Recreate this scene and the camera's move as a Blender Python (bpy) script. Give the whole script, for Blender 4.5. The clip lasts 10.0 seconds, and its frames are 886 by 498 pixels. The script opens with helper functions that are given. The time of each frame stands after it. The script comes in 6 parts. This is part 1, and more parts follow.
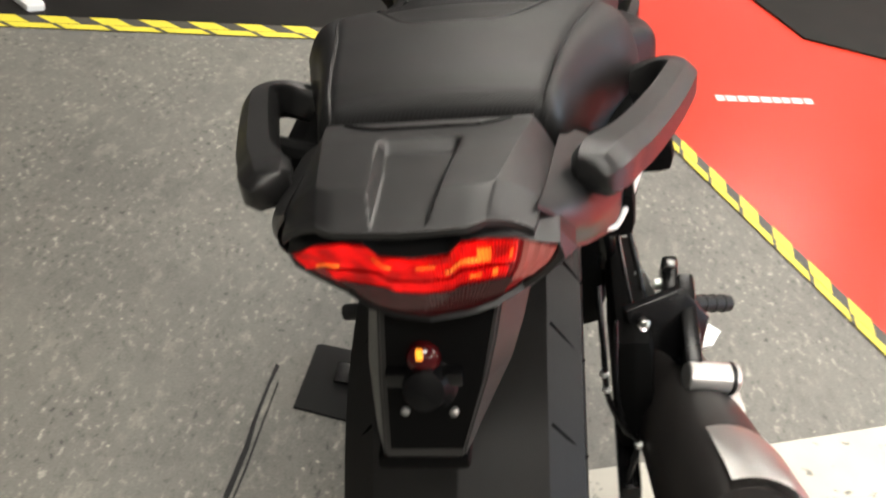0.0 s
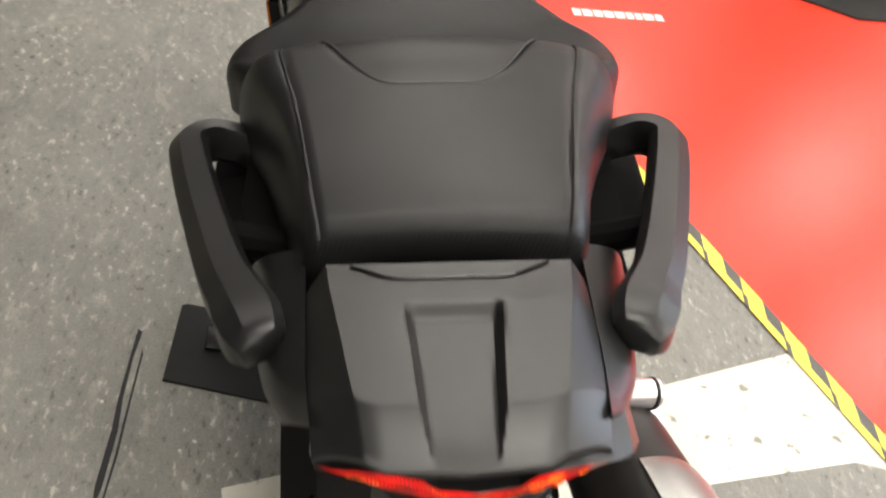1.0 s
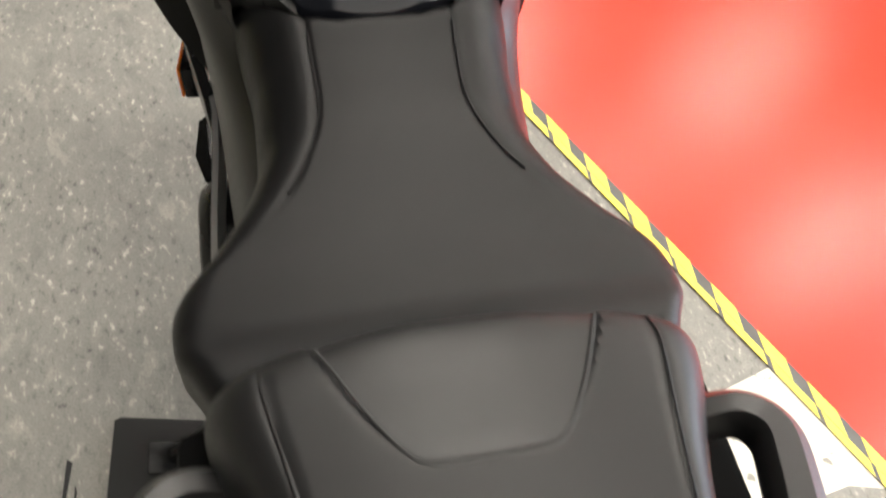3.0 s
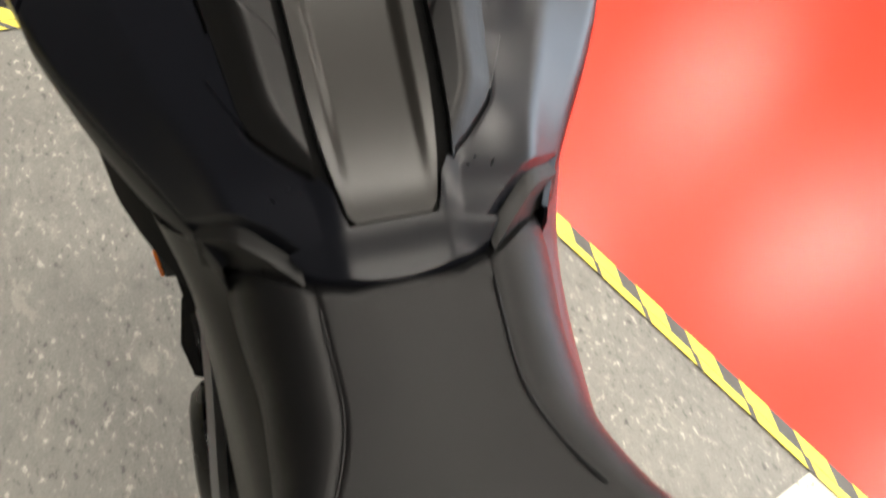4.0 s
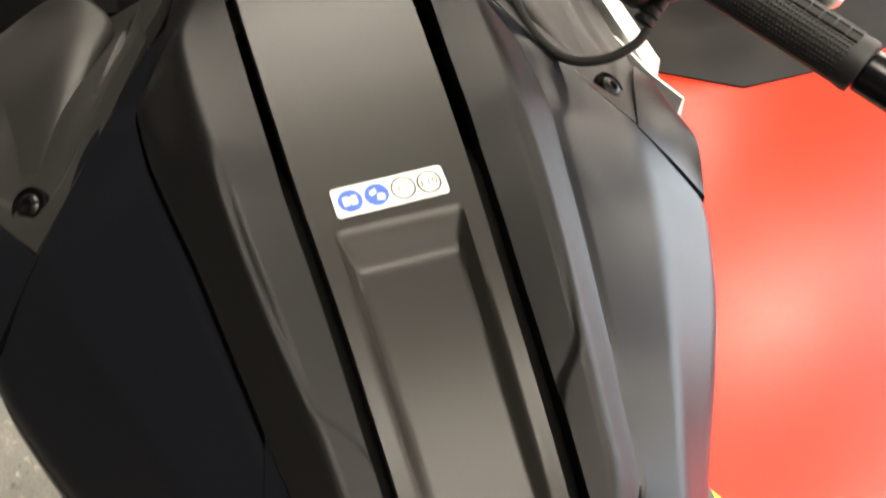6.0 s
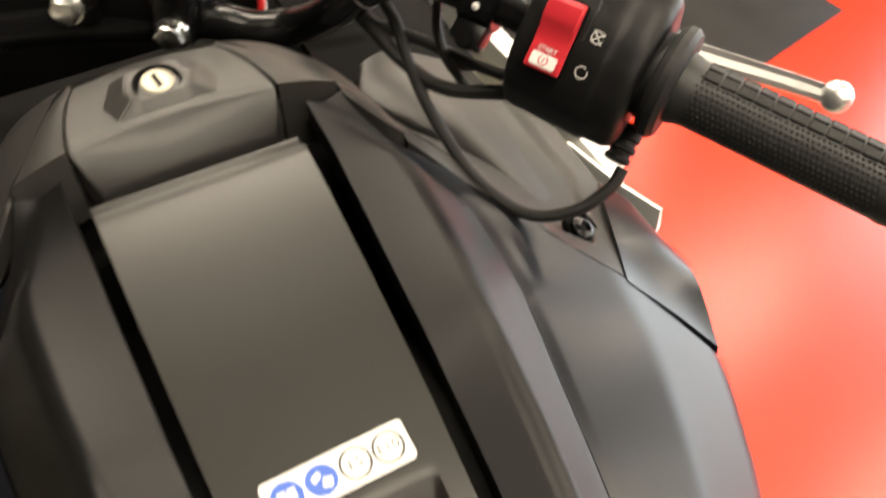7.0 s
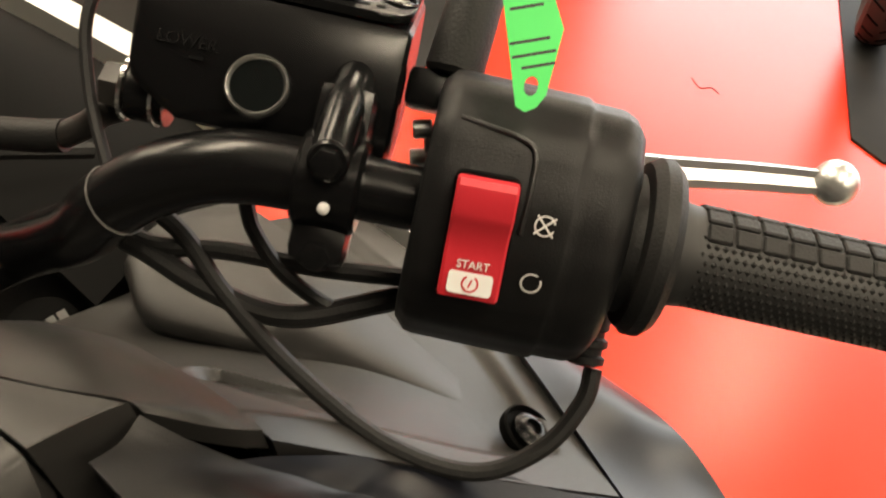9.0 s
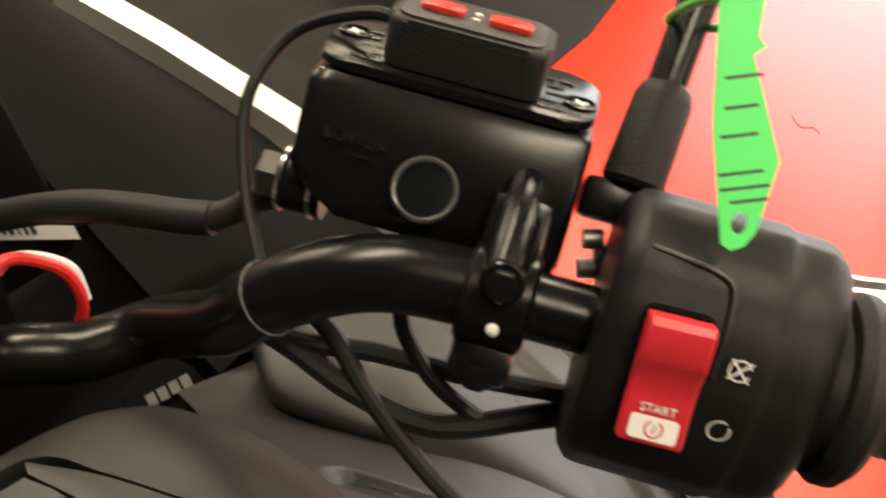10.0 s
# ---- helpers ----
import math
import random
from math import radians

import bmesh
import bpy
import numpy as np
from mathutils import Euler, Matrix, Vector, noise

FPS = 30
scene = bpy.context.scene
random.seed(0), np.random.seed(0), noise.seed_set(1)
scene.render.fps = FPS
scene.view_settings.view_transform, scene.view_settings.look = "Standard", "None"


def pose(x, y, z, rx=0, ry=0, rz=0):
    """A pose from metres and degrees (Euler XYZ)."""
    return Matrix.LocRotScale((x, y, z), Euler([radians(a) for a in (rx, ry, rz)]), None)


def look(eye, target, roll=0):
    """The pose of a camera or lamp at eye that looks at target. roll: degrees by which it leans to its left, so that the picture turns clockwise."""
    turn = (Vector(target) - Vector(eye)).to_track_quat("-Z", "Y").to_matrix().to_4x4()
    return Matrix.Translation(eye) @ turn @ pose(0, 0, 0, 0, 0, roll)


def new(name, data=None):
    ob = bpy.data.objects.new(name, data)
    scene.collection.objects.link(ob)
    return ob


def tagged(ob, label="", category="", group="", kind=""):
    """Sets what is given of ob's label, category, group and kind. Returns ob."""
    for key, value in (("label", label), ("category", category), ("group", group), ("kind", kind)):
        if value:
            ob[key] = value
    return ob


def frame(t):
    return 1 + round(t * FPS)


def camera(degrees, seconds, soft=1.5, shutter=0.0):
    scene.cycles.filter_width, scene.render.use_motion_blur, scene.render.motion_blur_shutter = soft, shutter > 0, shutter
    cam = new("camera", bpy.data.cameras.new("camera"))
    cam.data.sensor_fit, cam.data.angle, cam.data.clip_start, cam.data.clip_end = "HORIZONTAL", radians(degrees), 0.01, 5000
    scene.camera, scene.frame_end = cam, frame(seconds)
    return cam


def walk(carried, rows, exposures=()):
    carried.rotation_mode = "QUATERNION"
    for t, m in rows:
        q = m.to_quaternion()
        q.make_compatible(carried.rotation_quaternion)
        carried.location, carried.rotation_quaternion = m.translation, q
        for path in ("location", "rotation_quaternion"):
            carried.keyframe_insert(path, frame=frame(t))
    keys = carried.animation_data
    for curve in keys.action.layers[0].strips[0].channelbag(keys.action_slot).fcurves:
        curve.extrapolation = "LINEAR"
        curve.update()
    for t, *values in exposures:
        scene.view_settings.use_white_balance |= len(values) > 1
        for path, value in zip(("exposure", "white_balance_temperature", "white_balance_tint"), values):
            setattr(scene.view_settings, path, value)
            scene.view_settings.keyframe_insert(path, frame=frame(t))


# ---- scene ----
cam = camera(51.19, 10.0, soft=2.1, shutter=0.5)
PATH = [
    (0, look((-0.2021, -0.3485, 1.1903), (-0.2023, 0.1342, 0.8340), 9.24)),
    (0.5, look((-0.2523, -0.2793, 1.2401), (-0.1992, 0.1866, 0.8658), 15.58)),
    (1, look((-0.3425, -0.1782, 1.2448), (-0.2083, 0.2475, 0.8438), 20.72)),
    (1.5, look((-0.3478, -0.0362, 1.2054), (-0.2220, 0.3751, 0.7870), 18.07)),
    (2, look((-0.3152, 0.0465, 1.2033), (-0.1788, 0.4500, 0.7807), 18.44)),
    (2.2, look((-0.3056, 0.0669, 1.2015), (-0.1563, 0.4630, 0.7762), 19.69)),
    (3.3, look((-0.4366, 0.2131, 1.2981), (-0.2297, 0.5787, 0.8697), 22.87)),
    (3.5, look((-0.4467, 0.2624, 1.2920), (-0.2334, 0.6294, 0.8680), 22.25)),
    (4, look((-0.4009, 0.4055, 1.3020), (-0.1925, 0.7795, 0.8816), 19.67)),
    (4.5, look((-0.3813, 0.4777, 1.3037), (-0.1764, 0.8577, 0.8870), 19.44)),
    (5, look((-0.4075, 0.5499, 1.3253), (-0.1900, 0.9327, 0.9176), 19.92)),
    (5.5, look((-0.4338, 0.6257, 1.3258), (-0.1990, 1.0117, 0.9310), 20.16)),
    (5.7, look((-0.4397, 0.6502, 1.3219), (-0.1976, 1.0347, 0.9301), 20.02)),
    (6.8, look((-0.3826, 0.8120, 1.3139), (-0.1212, 1.2022, 0.9405), 13.64)),
    (7, look((-0.3713, 0.8474, 1.3132), (-0.0924, 1.2297, 0.9443), 12.37)),
    (7.5, look((-0.3689, 0.9536, 1.3223), (-0.0251, 1.2896, 0.9633), 9.77)),
    (8, look((-0.3625, 1.0175, 1.3224), (0.0214, 1.3066, 0.9631), 8.69)),
    (8.5, look((-0.3265, 1.0536, 1.2972), (0.0635, 1.3292, 0.9340), 7.64)),
    (9, look((-0.2774, 1.0569, 1.2889), (0.1083, 1.3350, 0.9230), 6.99)),
    (9.5, look((-0.2687, 1.0792, 1.2945), (0.1060, 1.3721, 0.9287), 6.80)),
    (10, look((-0.2724, 1.1054, 1.2996), (0.0854, 1.4224, 0.9369), 6.79)),
]
EXPOSURES = [(0, -0.15, 6500, 10), (1, -0.1, 6500, 10), (2, 0.1, 6500, 10), (3.5, 0.15, 6600, 10), (5, 0.1, 6800, 10), (6, 0.2, 7100, 10), (7, 0.25, 7600, 10), (7.6, 0.05, 7900, 10), (8.3, -0.1, 8200, 10), (10, -0.15, 8200, 10)]
walk(cam, PATH, EXPOSURES)

# ---- light ----
world = bpy.data.worlds.new("world")
scene.world = world
world.use_nodes = True
wn = world.node_tree.nodes
sky = wn.new("ShaderNodeTexSky")
sky.sky_type, sky.sun_disc = "NISHITA", False
sky.sun_elevation, sky.sun_rotation = radians(42), radians(100)
wn["Background"].inputs["Strength"].default_value = 0.12
world.node_tree.links.new(sky.outputs["Color"], wn["Background"].inputs["Color"])


def area_lamp(name, m, sx, sy, watts, colour):
    data = bpy.data.lights.new(name, "AREA")
    data.shape, data.size, data.size_y, data.energy, data.color = "RECTANGLE", sx, sy, watts, colour
    ob = new(name, data)
    ob.matrix_world = m
    return ob


# daylight through the shop window in the east wall, and ceiling light panels
area_lamp("window_light", look((6.3, 1.0, 1.6), (0.0, 1.0, 1.0)), 7.0, 2.4, 330, (0.72, 0.84, 1.0))
PANELS = [(x, y) for x in (-0.4, 2.2, 4.7) for y in (-3.8, -1.8, 0.15, 2.1, 4.1, 6.0)]
for px, py in PANELS:
    area_lamp("panel_light", look((px, py, 3.13), (px, py + 0.0001, 0)), 1.15, 0.28, 45, (1.0, 0.955, 0.87))


# ---- materials ----
def material(name, colour, rough=0.5, metal=0.0, grain=0.0, grain_scale=400.0, vary=0.15, vary_scale=6.0, spec=0.5, coat=0.0):
    """A plain surface with colour variation at two scales and fine bump."""
    m = bpy.data.materials.new(name)
    m.use_nodes = True
    n, l = m.node_tree.nodes, m.node_tree.links
    b = n["Principled BSDF"]
    b.inputs["Metallic"].default_value = metal
    b.inputs["Specular IOR Level"].default_value = spec
    b.inputs["Coat Weight"].default_value = coat
    co = n.new("ShaderNodeTexCoord")
    big = n.new("ShaderNodeTexNoise")
    big.inputs["Scale"].default_value, big.inputs["Detail"].default_value = vary_scale, 6
    l.new(co.outputs["Object"], big.inputs["Vector"])
    mix = n.new("ShaderNodeMix")
    mix.data_type = "RGBA"
    mix.inputs["A"].default_value = (*[c * (1 - vary) for c in colour], 1)
    mix.inputs["B"].default_value = (*[min(1, c * (1 + vary)) for c in colour], 1)
    l.new(big.outputs["Fac"], mix.inputs["Factor"])
    l.new(mix.outputs["Result"], b.inputs["Base Color"])
    rr = n.new("ShaderNodeMapRange")
    rr.inputs["To Min"].default_value, rr.inputs["To Max"].default_value = rough * 0.88, min(1, rough * 1.12)
    l.new(big.outputs["Fac"], rr.inputs["Value"])
    l.new(rr.outputs["Result"], b.inputs["Roughness"])
    if grain:
        fine = n.new("ShaderNodeTexNoise")
        fine.inputs["Scale"].default_value, fine.inputs["Detail"].default_value = grain_scale, 3
        l.new(co.outputs["Object"], fine.inputs["Vector"])
        bump = n.new("ShaderNodeBump")
        bump.inputs["Strength"].default_value, bump.inputs["Distance"].default_value = grain, 0.001
        l.new(fine.outputs["Fac"], bump.inputs["Height"])
        l.new(bump.outputs["Normal"], b.inputs["Normal"])
    return m


def glow(name, colour, strength):
    m = material(name, [c * 0.5 for c in colour], 0.3, spec=0.2)
    b = m.node_tree.nodes["Principled BSDF"]
    b.inputs["Emission Color"].default_value = (*colour, 1)
    b.inputs["Emission Strength"].default_value = strength
    return m


satin = material("satin_black_paint", (0.0045, 0.005, 0.0072), 0.33, grain=0.05, grain_scale=900, vary=0.1, spec=0.27)
plastic = material("moulded_black_plastic", (0.0085, 0.0084, 0.0085), 0.37, grain=0.13, grain_scale=1800, vary=0.12, spec=0.45)
# lighter copy of the moulded plastic; paints light onto hugger and plate holder
cover_plastic = material("lighter_grey_black_plastic", (0.0235, 0.0228, 0.0219), 0.39, grain=0.13, grain_scale=1800, vary=0.12, spec=0.33)
panel_plastic = material("fine_grained_black_plastic", (0.006, 0.006, 0.0062), 0.39, grain=0.2, grain_scale=1800, vary=0.12, spec=0.24)
lid_grey = material("satin_dark_grey_lid", (0.0145, 0.0136, 0.0123), 0.36, grain=0.05, grain_scale=1200, vary=0.06, spec=0.27)
# near-black for dull parts and for fillers that stand for deep shade
deep_black = material("dull_black_and_shade_fill", (0.0025, 0.0025, 0.0025), 0.7, grain=0.1, spec=0.06)
gloss_black = material("gloss_black_enamel", (0.0035, 0.0035, 0.0038), 0.27, grain=0.04, grain_scale=700, spec=0.3)
rubber = material("black_rubber", (0.008, 0.008, 0.008), 0.55, grain=0.3, grain_scale=900, vary=0.2, spec=0.3)
tyre_rubber = material("tyre_rubber", (0.028, 0.027, 0.026), 0.7, spec=0.3, grain=0.3, grain_scale=500, vary=0.25, vary_scale=20)
chrome = material("bright_metal", (0.75, 0.75, 0.73), 0.18, metal=1.0, vary=0.05)
alloy = material("silver_alloy", (0.72, 0.72, 0.7), 0.33, metal=0.9, grain=0.1, vary=0.08)
worn_alloy = material("worn_cast_alloy", (0.4, 0.375, 0.31), 0.5, metal=0.6, grain=0.4, grain_scale=500, vary=0.25, vary_scale=60)
ceiling_paint = material("dark_ceiling_paint", (0.04, 0.04, 0.039), 0.8, grain=0.2, grain_scale=60, vary=0.06, vary_scale=2)
ring_steel = material("grey_plated_steel", (0.3, 0.3, 0.29), 0.3, metal=0.85, vary=0.15, vary_scale=40)
steel_dark = material("dark_exhaust_steel", (0.02, 0.018, 0.017), 0.45, metal=0.3, vary=0.3, vary_scale=20)
white_paint = material("white_paint", (0.78, 0.78, 0.76), 0.35, vary=0.04)
red_plastic = material("red_switch_plastic", (0.5, 0.018, 0.03), 0.42, grain=0.06, vary=0.08)
red_wire = material("red_cable", (0.6, 0.02, 0.02), 0.45)
green_tag = material("green_card_tag", (0.02, 0.62, 0.12), 0.5, vary=0.06)
amber = material("amber_lens", (0.75, 0.16, 0.01), 0.25, vary=0.1)
print_white = material("pale_print", (0.6, 0.6, 0.58), 0.6)
print_grey = material("faded_grey_print", (0.11, 0.11, 0.105), 0.6)
print_dark = material("dark_print", (0.02, 0.02, 0.02), 0.6)
sticker_blue = material("blue_print", (0.03, 0.1, 0.42), 0.4, vary=0.05)
wall_paint = material("grey_wall_paint", (0.07, 0.068, 0.064), 0.7, grain=0.2, grain_scale=60, vary=0.06, vary_scale=2)

# pale only so that the unseen north wall bounces light
bounce_wall = material("bounce_wall_paint", (0.45, 0.44, 0.42), 0.7, grain=0.2, grain_scale=60, vary=0.06, vary_scale=2)


def concrete():
    m = bpy.data.materials.new("worn_concrete")
    m.use_nodes = True
    n, l = m.node_tree.nodes, m.node_tree.links
    b = n["Principled BSDF"]
    co = n.new("ShaderNodeTexCoord")

    def noise_tex(scale, detail, rough=0.6):
        t = n.new("ShaderNodeTexNoise")
        t.inputs["Scale"].default_value, t.inputs["Detail"].default_value, t.inputs["Roughness"].default_value = scale, detail, rough
        l.new(co.outputs["Object"], t.inputs["Vector"])
        return t

    def ramp(src, stops):
        r = n.new("ShaderNodeValToRGB")
        r.color_ramp.elements[0].position, r.color_ramp.elements[0].color = stops[0][0], (*stops[0][1], 1)
        r.color_ramp.elements[1].position, r.color_ramp.elements[1].color = stops[-1][0], (*stops[-1][1], 1)
        for p, c in stops[1:-1]:
            r.color_ramp.elements.new(p).color = (*c, 1)
        l.new(src, r.inputs["Fac"])
        return r

    def blend(a, c, fac, mode="MIX"):
        x = n.new("ShaderNodeMix")
        x.data_type, x.blend_type = "RGBA", mode
        l.new(a, x.inputs["A"])
        l.new(c, x.inputs["B"])
        if isinstance(fac, float):
            x.inputs["Factor"].default_value = fac
        else:
            l.new(fac, x.inputs["Factor"])
        return x.outputs["Result"]

    large = ramp(noise_tex(1.1, 5, 0.65).outputs["Fac"], [(0.38, (0.075, 0.074, 0.068)), (0.5, (0.155, 0.151, 0.134)), (0.64, (0.25, 0.24, 0.207))])
    patch = ramp(noise_tex(4.2, 5, 0.6).outputs["Fac"], [(0.38, (0.12, 0.117, 0.104)), (0.62, (0.21, 0.203, 0.177))])
    stretch = n.new("ShaderNodeMapping")
    stretch.inputs["Rotation"].default_value, stretch.inputs["Scale"].default_value = (0, 0, 0.5), (1.0, 0.5, 1.0)
    l.new(co.outputs["Object"], stretch.inputs["Vector"])
    mid_noise, chip_noise = noise_tex(24, 6, 0.68), noise_tex(82, 4, 0.58)
    l.new(stretch.outputs["Vector"], mid_noise.inputs["Vector"])
    l.new(stretch.outputs["Vector"], chip_noise.inputs["Vector"])
    mid = ramp(mid_noise.outputs["Fac"], [(0.37, (0.085, 0.083, 0.075)), (0.45, (0.15, 0.146, 0.13)), (0.56, (0.175, 0.17, 0.15)), (0.62, (0.34, 0.325, 0.275))])
    chips = ramp(chip_noise.outputs["Fac"], [(0.34, (0.03, 0.029, 0.027)), (0.4, (0.14, 0.136, 0.12)), (0.59, (0.175, 0.17, 0.15)), (0.66, (0.42, 0.4, 0.335))])
    colour = blend(large.outputs["Color"], patch.outputs["Color"], 0.4)
    colour = blend(colour, mid.outputs["Color"], 0.42)
    # chips show only where the surface has worn open
    worn = ramp(noise_tex(5.5, 4, 0.6).outputs["Fac"], [(0.38, (0.12, 0.12, 0.12)), (0.62, (0.75, 0.75, 0.75))])
    colour = blend(colour, chips.outputs["Color"], worn.outputs["Color"])
    grit = ramp(noise_tex(260, 2).outputs["Fac"], [(0.32, (0.74, 0.74, 0.73)), (0.62, (1.22, 1.21, 1.18))])
    colour = blend(colour, grit.outputs["Color"], 0.5, "MULTIPLY")
    v = n.new("ShaderNodeTexVoronoi")
    v.inputs["Scale"].default_value = 55
    l.new(co.outputs["Object"], v.inputs["Vector"])
    pebble = ramp(v.outputs["Distance"], [(0.12, (1, 1, 1)), (0.2, (0, 0, 0))])
    which = ramp(v.outputs["Color"], [(0.9, (0, 0, 0)), (0.93, (1, 1, 1))])
    mask = blend(pebble.outputs["Color"], which.outputs["Color"], 1.0, "MULTIPLY")
    pale = n.new("ShaderNodeRGB")
    pale.outputs[0].default_value = (0.42, 0.395, 0.32, 1)
    colour = blend(colour, pale.outputs[0], mask)
    l.new(colour, b.inputs["Base Color"])
    b.inputs["Roughness"].default_value = 0.55
    bump = n.new("ShaderNodeBump")
    bump.inputs["Strength"].default_value, bump.inputs["Distance"].default_value = 0.5, 0.002
    l.new(chips.outputs["Color"], bump.inputs["Height"])
    l.new(bump.outputs["Normal"], b.inputs["Normal"])
    return m


def ribbed_vinyl():
    """Seat cover with fine diagonal ribs and soft wear."""
    m = material("ribbed_black_vinyl", (0.0075, 0.0075, 0.0078), 0.42, vary=0.14, vary_scale=12, spec=0.33)
    n, l = m.node_tree.nodes, m.node_tree.links
    co = n.new("ShaderNodeTexCoord")
    mp = n.new("ShaderNodeMapping")
    mp.inputs["Rotation"].default_value = (0, 0, radians(58))
    l.new(co.outputs["Object"], mp.inputs["Vector"])
    w = n.new("ShaderNodeTexWave")
    w.inputs["Scale"].default_value, w.inputs["Distortion"].default_value, w.inputs["Detail"].default_value = 190, 0.4, 1
    l.new(mp.outputs["Vector"], w.inputs["Vector"])
    bump = n.new("ShaderNodeBump")
    bump.inputs["Strength"].default_value, bump.inputs["Distance"].default_value = 0.3, 0.0005
    l.new(w.outputs["Fac"], bump.inputs["Height"])
    l.new(bump.outputs["Normal"], n["Principled BSDF"].inputs["Normal"])
    return m


concrete_mat = concrete()
red_floor = material("glossy_red_floor_vinyl", (0.66, 0.026, 0.007), 0.3, vary=0.05, vary_scale=1.5, grain=0.06, grain_scale=12, spec=0.42)
vinyl = ribbed_vinyl()
smooth_vinyl = material("smooth_black_vinyl", (0.0045, 0.0045, 0.0047), 0.4, spec=0.2, grain=0.3, grain_scale=1300, vary=0.1, vary_scale=10)
polished_vinyl = material("polished_black_vinyl", (0.009, 0.009, 0.0092), 0.37, spec=0.36, grain=0.15, grain_scale=1300, vary=0.2, vary_scale=14)
pale_marking = material("worn_white_floor_paint", (0.54, 0.515, 0.44), 0.6, grain=0.3, grain_scale=120, vary=0.2, vary_scale=9)


def specks(m, scale, dark):
    """Small dark chips where the paint is gone."""
    n, l = m.node_tree.nodes, m.node_tree.links
    b = n["Principled BSDF"]
    old = b.inputs["Base Color"].links[0].from_socket
    co = n.new("ShaderNodeTexCoord")
    t = n.new("ShaderNodeTexNoise")
    t.inputs["Scale"].default_value, t.inputs["Detail"].default_value, t.inputs["Roughness"].default_value = scale, 4, 0.6
    l.new(co.outputs["Object"], t.inputs["Vector"])
    r = n.new("ShaderNodeMapRange")
    r.inputs["From Min"].default_value, r.inputs["From Max"].default_value = 0.62, 0.67
    l.new(t.outputs["Fac"], r.inputs["Value"])
    x = n.new("ShaderNodeMix")
    x.data_type = "RGBA"
    x.inputs["B"].default_value = (*dark, 1)
    l.new(r.outputs["Result"], x.inputs["Factor"])
    l.new(old, x.inputs["A"])
    l.new(x.outputs["Result"], b.inputs["Base Color"])


specks(pale_marking, 22, (0.2, 0.19, 0.16))
tape_black = material("scuffed_black_tape", (0.06, 0.057, 0.05), 0.5, vary=0.5, vary_scale=25)
tape_yellow = material("yellow_tape", (0.78, 0.66, 0.06), 0.45, vary=0.1, vary_scale=20)
black_mat = material("dusty_black_rubber_mat", (0.014, 0.013, 0.012), 0.6, spec=0.12, vary=0.7, vary_scale=5, grain=0.3, grain_scale=200)
panel_glow = glow("light_panel_diffuser", (1.0, 0.94, 0.83), 9.0)
lens_red = material("red_tail_lens", (0.32, 0.004, 0.006), 0.12, vary=0.1)
lens_dark = material("dark_red_lens", (0.05, 0.003, 0.004), 0.1)
lens_pale = material("clear_pink_lens", (0.5, 0.12, 0.1), 0.15, vary=0.1)
lens_lit = glow("lit_red_tail_lens", (0.9, 0.004, 0.004), 1.0)
lens_hot = glow("tail_lamp_led_spot", (1.0, 0.2, 0.02), 1.4)


def ribbed_glow(m, strength, scale):
    """Lamp light broken up by the ribs and reflector cells of the lens."""
    n, l = m.node_tree.nodes, m.node_tree.links
    co = n.new("ShaderNodeTexCoord")
    w = n.new("ShaderNodeTexWave")
    w.bands_direction = "X"
    w.inputs["Scale"].default_value = scale
    l.new(co.outputs["Object"], w.inputs["Vector"])
    t = n.new("ShaderNodeTexNoise")
    t.inputs["Scale"].default_value, t.inputs["Detail"].default_value = 70, 3
    l.new(co.outputs["Object"], t.inputs["Vector"])
    r = n.new("ShaderNodeMapRange")
    r.inputs["From Min"].default_value, r.inputs["From Max"].default_value = 0.35, 0.68
    r.inputs["To Min"].default_value, r.inputs["To Max"].default_value = 0.12 * strength, 1.15 * strength
    l.new(t.outputs["Fac"], r.inputs["Value"])
    k = n.new("ShaderNodeMath")
    k.operation = "MULTIPLY_ADD"
    k.inputs[1].default_value, k.inputs[2].default_value = 0.7, 0.4
    l.new(w.outputs["Fac"], k.inputs[0])
    x = n.new("ShaderNodeMath")
    x.operation = "MULTIPLY"
    l.new(k.outputs[0], x.inputs[0])
    l.new(r.outputs["Result"], x.inputs[1])
    l.new(x.outputs[0], n["Principled BSDF"].inputs["Emission Strength"])


ribbed_glow(lens_lit, 1.25, 160)
ribbed_glow(lens_hot, 1.9, 160)


# ---- mesh helpers ----
def mesh_object(name, bm, mat, smooth=35):
    bmesh.ops.recalc_face_normals(bm, faces=bm.faces)
    me = bpy.data.meshes.new(name)
    bm.to_mesh(me)
    bm.free()
    me.materials.append(mat)
    if smooth:
        me.shade_smooth()
        me.set_sharp_from_angle(angle=radians(smooth))
    return new(name, me)


def part(name, bm, mat, parent, label="", smooth=35):
    ob = mesh_object(name, bm, mat, smooth)
    ob.parent = parent
    if label:
        ob["label"] = label
    return ob


def thing(name, label, category, m=None, group="", kind=""):
    ob = new(name)
    ob.empty_display_size = 0.1
    if m is not None:
        ob.matrix_world = m
    return tagged(ob, label, category, group, kind)


def solid(name, bm, mat, label, category, kind="", group="", smooth=35):
    return tagged(mesh_object(name, bm, mat, smooth), label, category, group, kind)


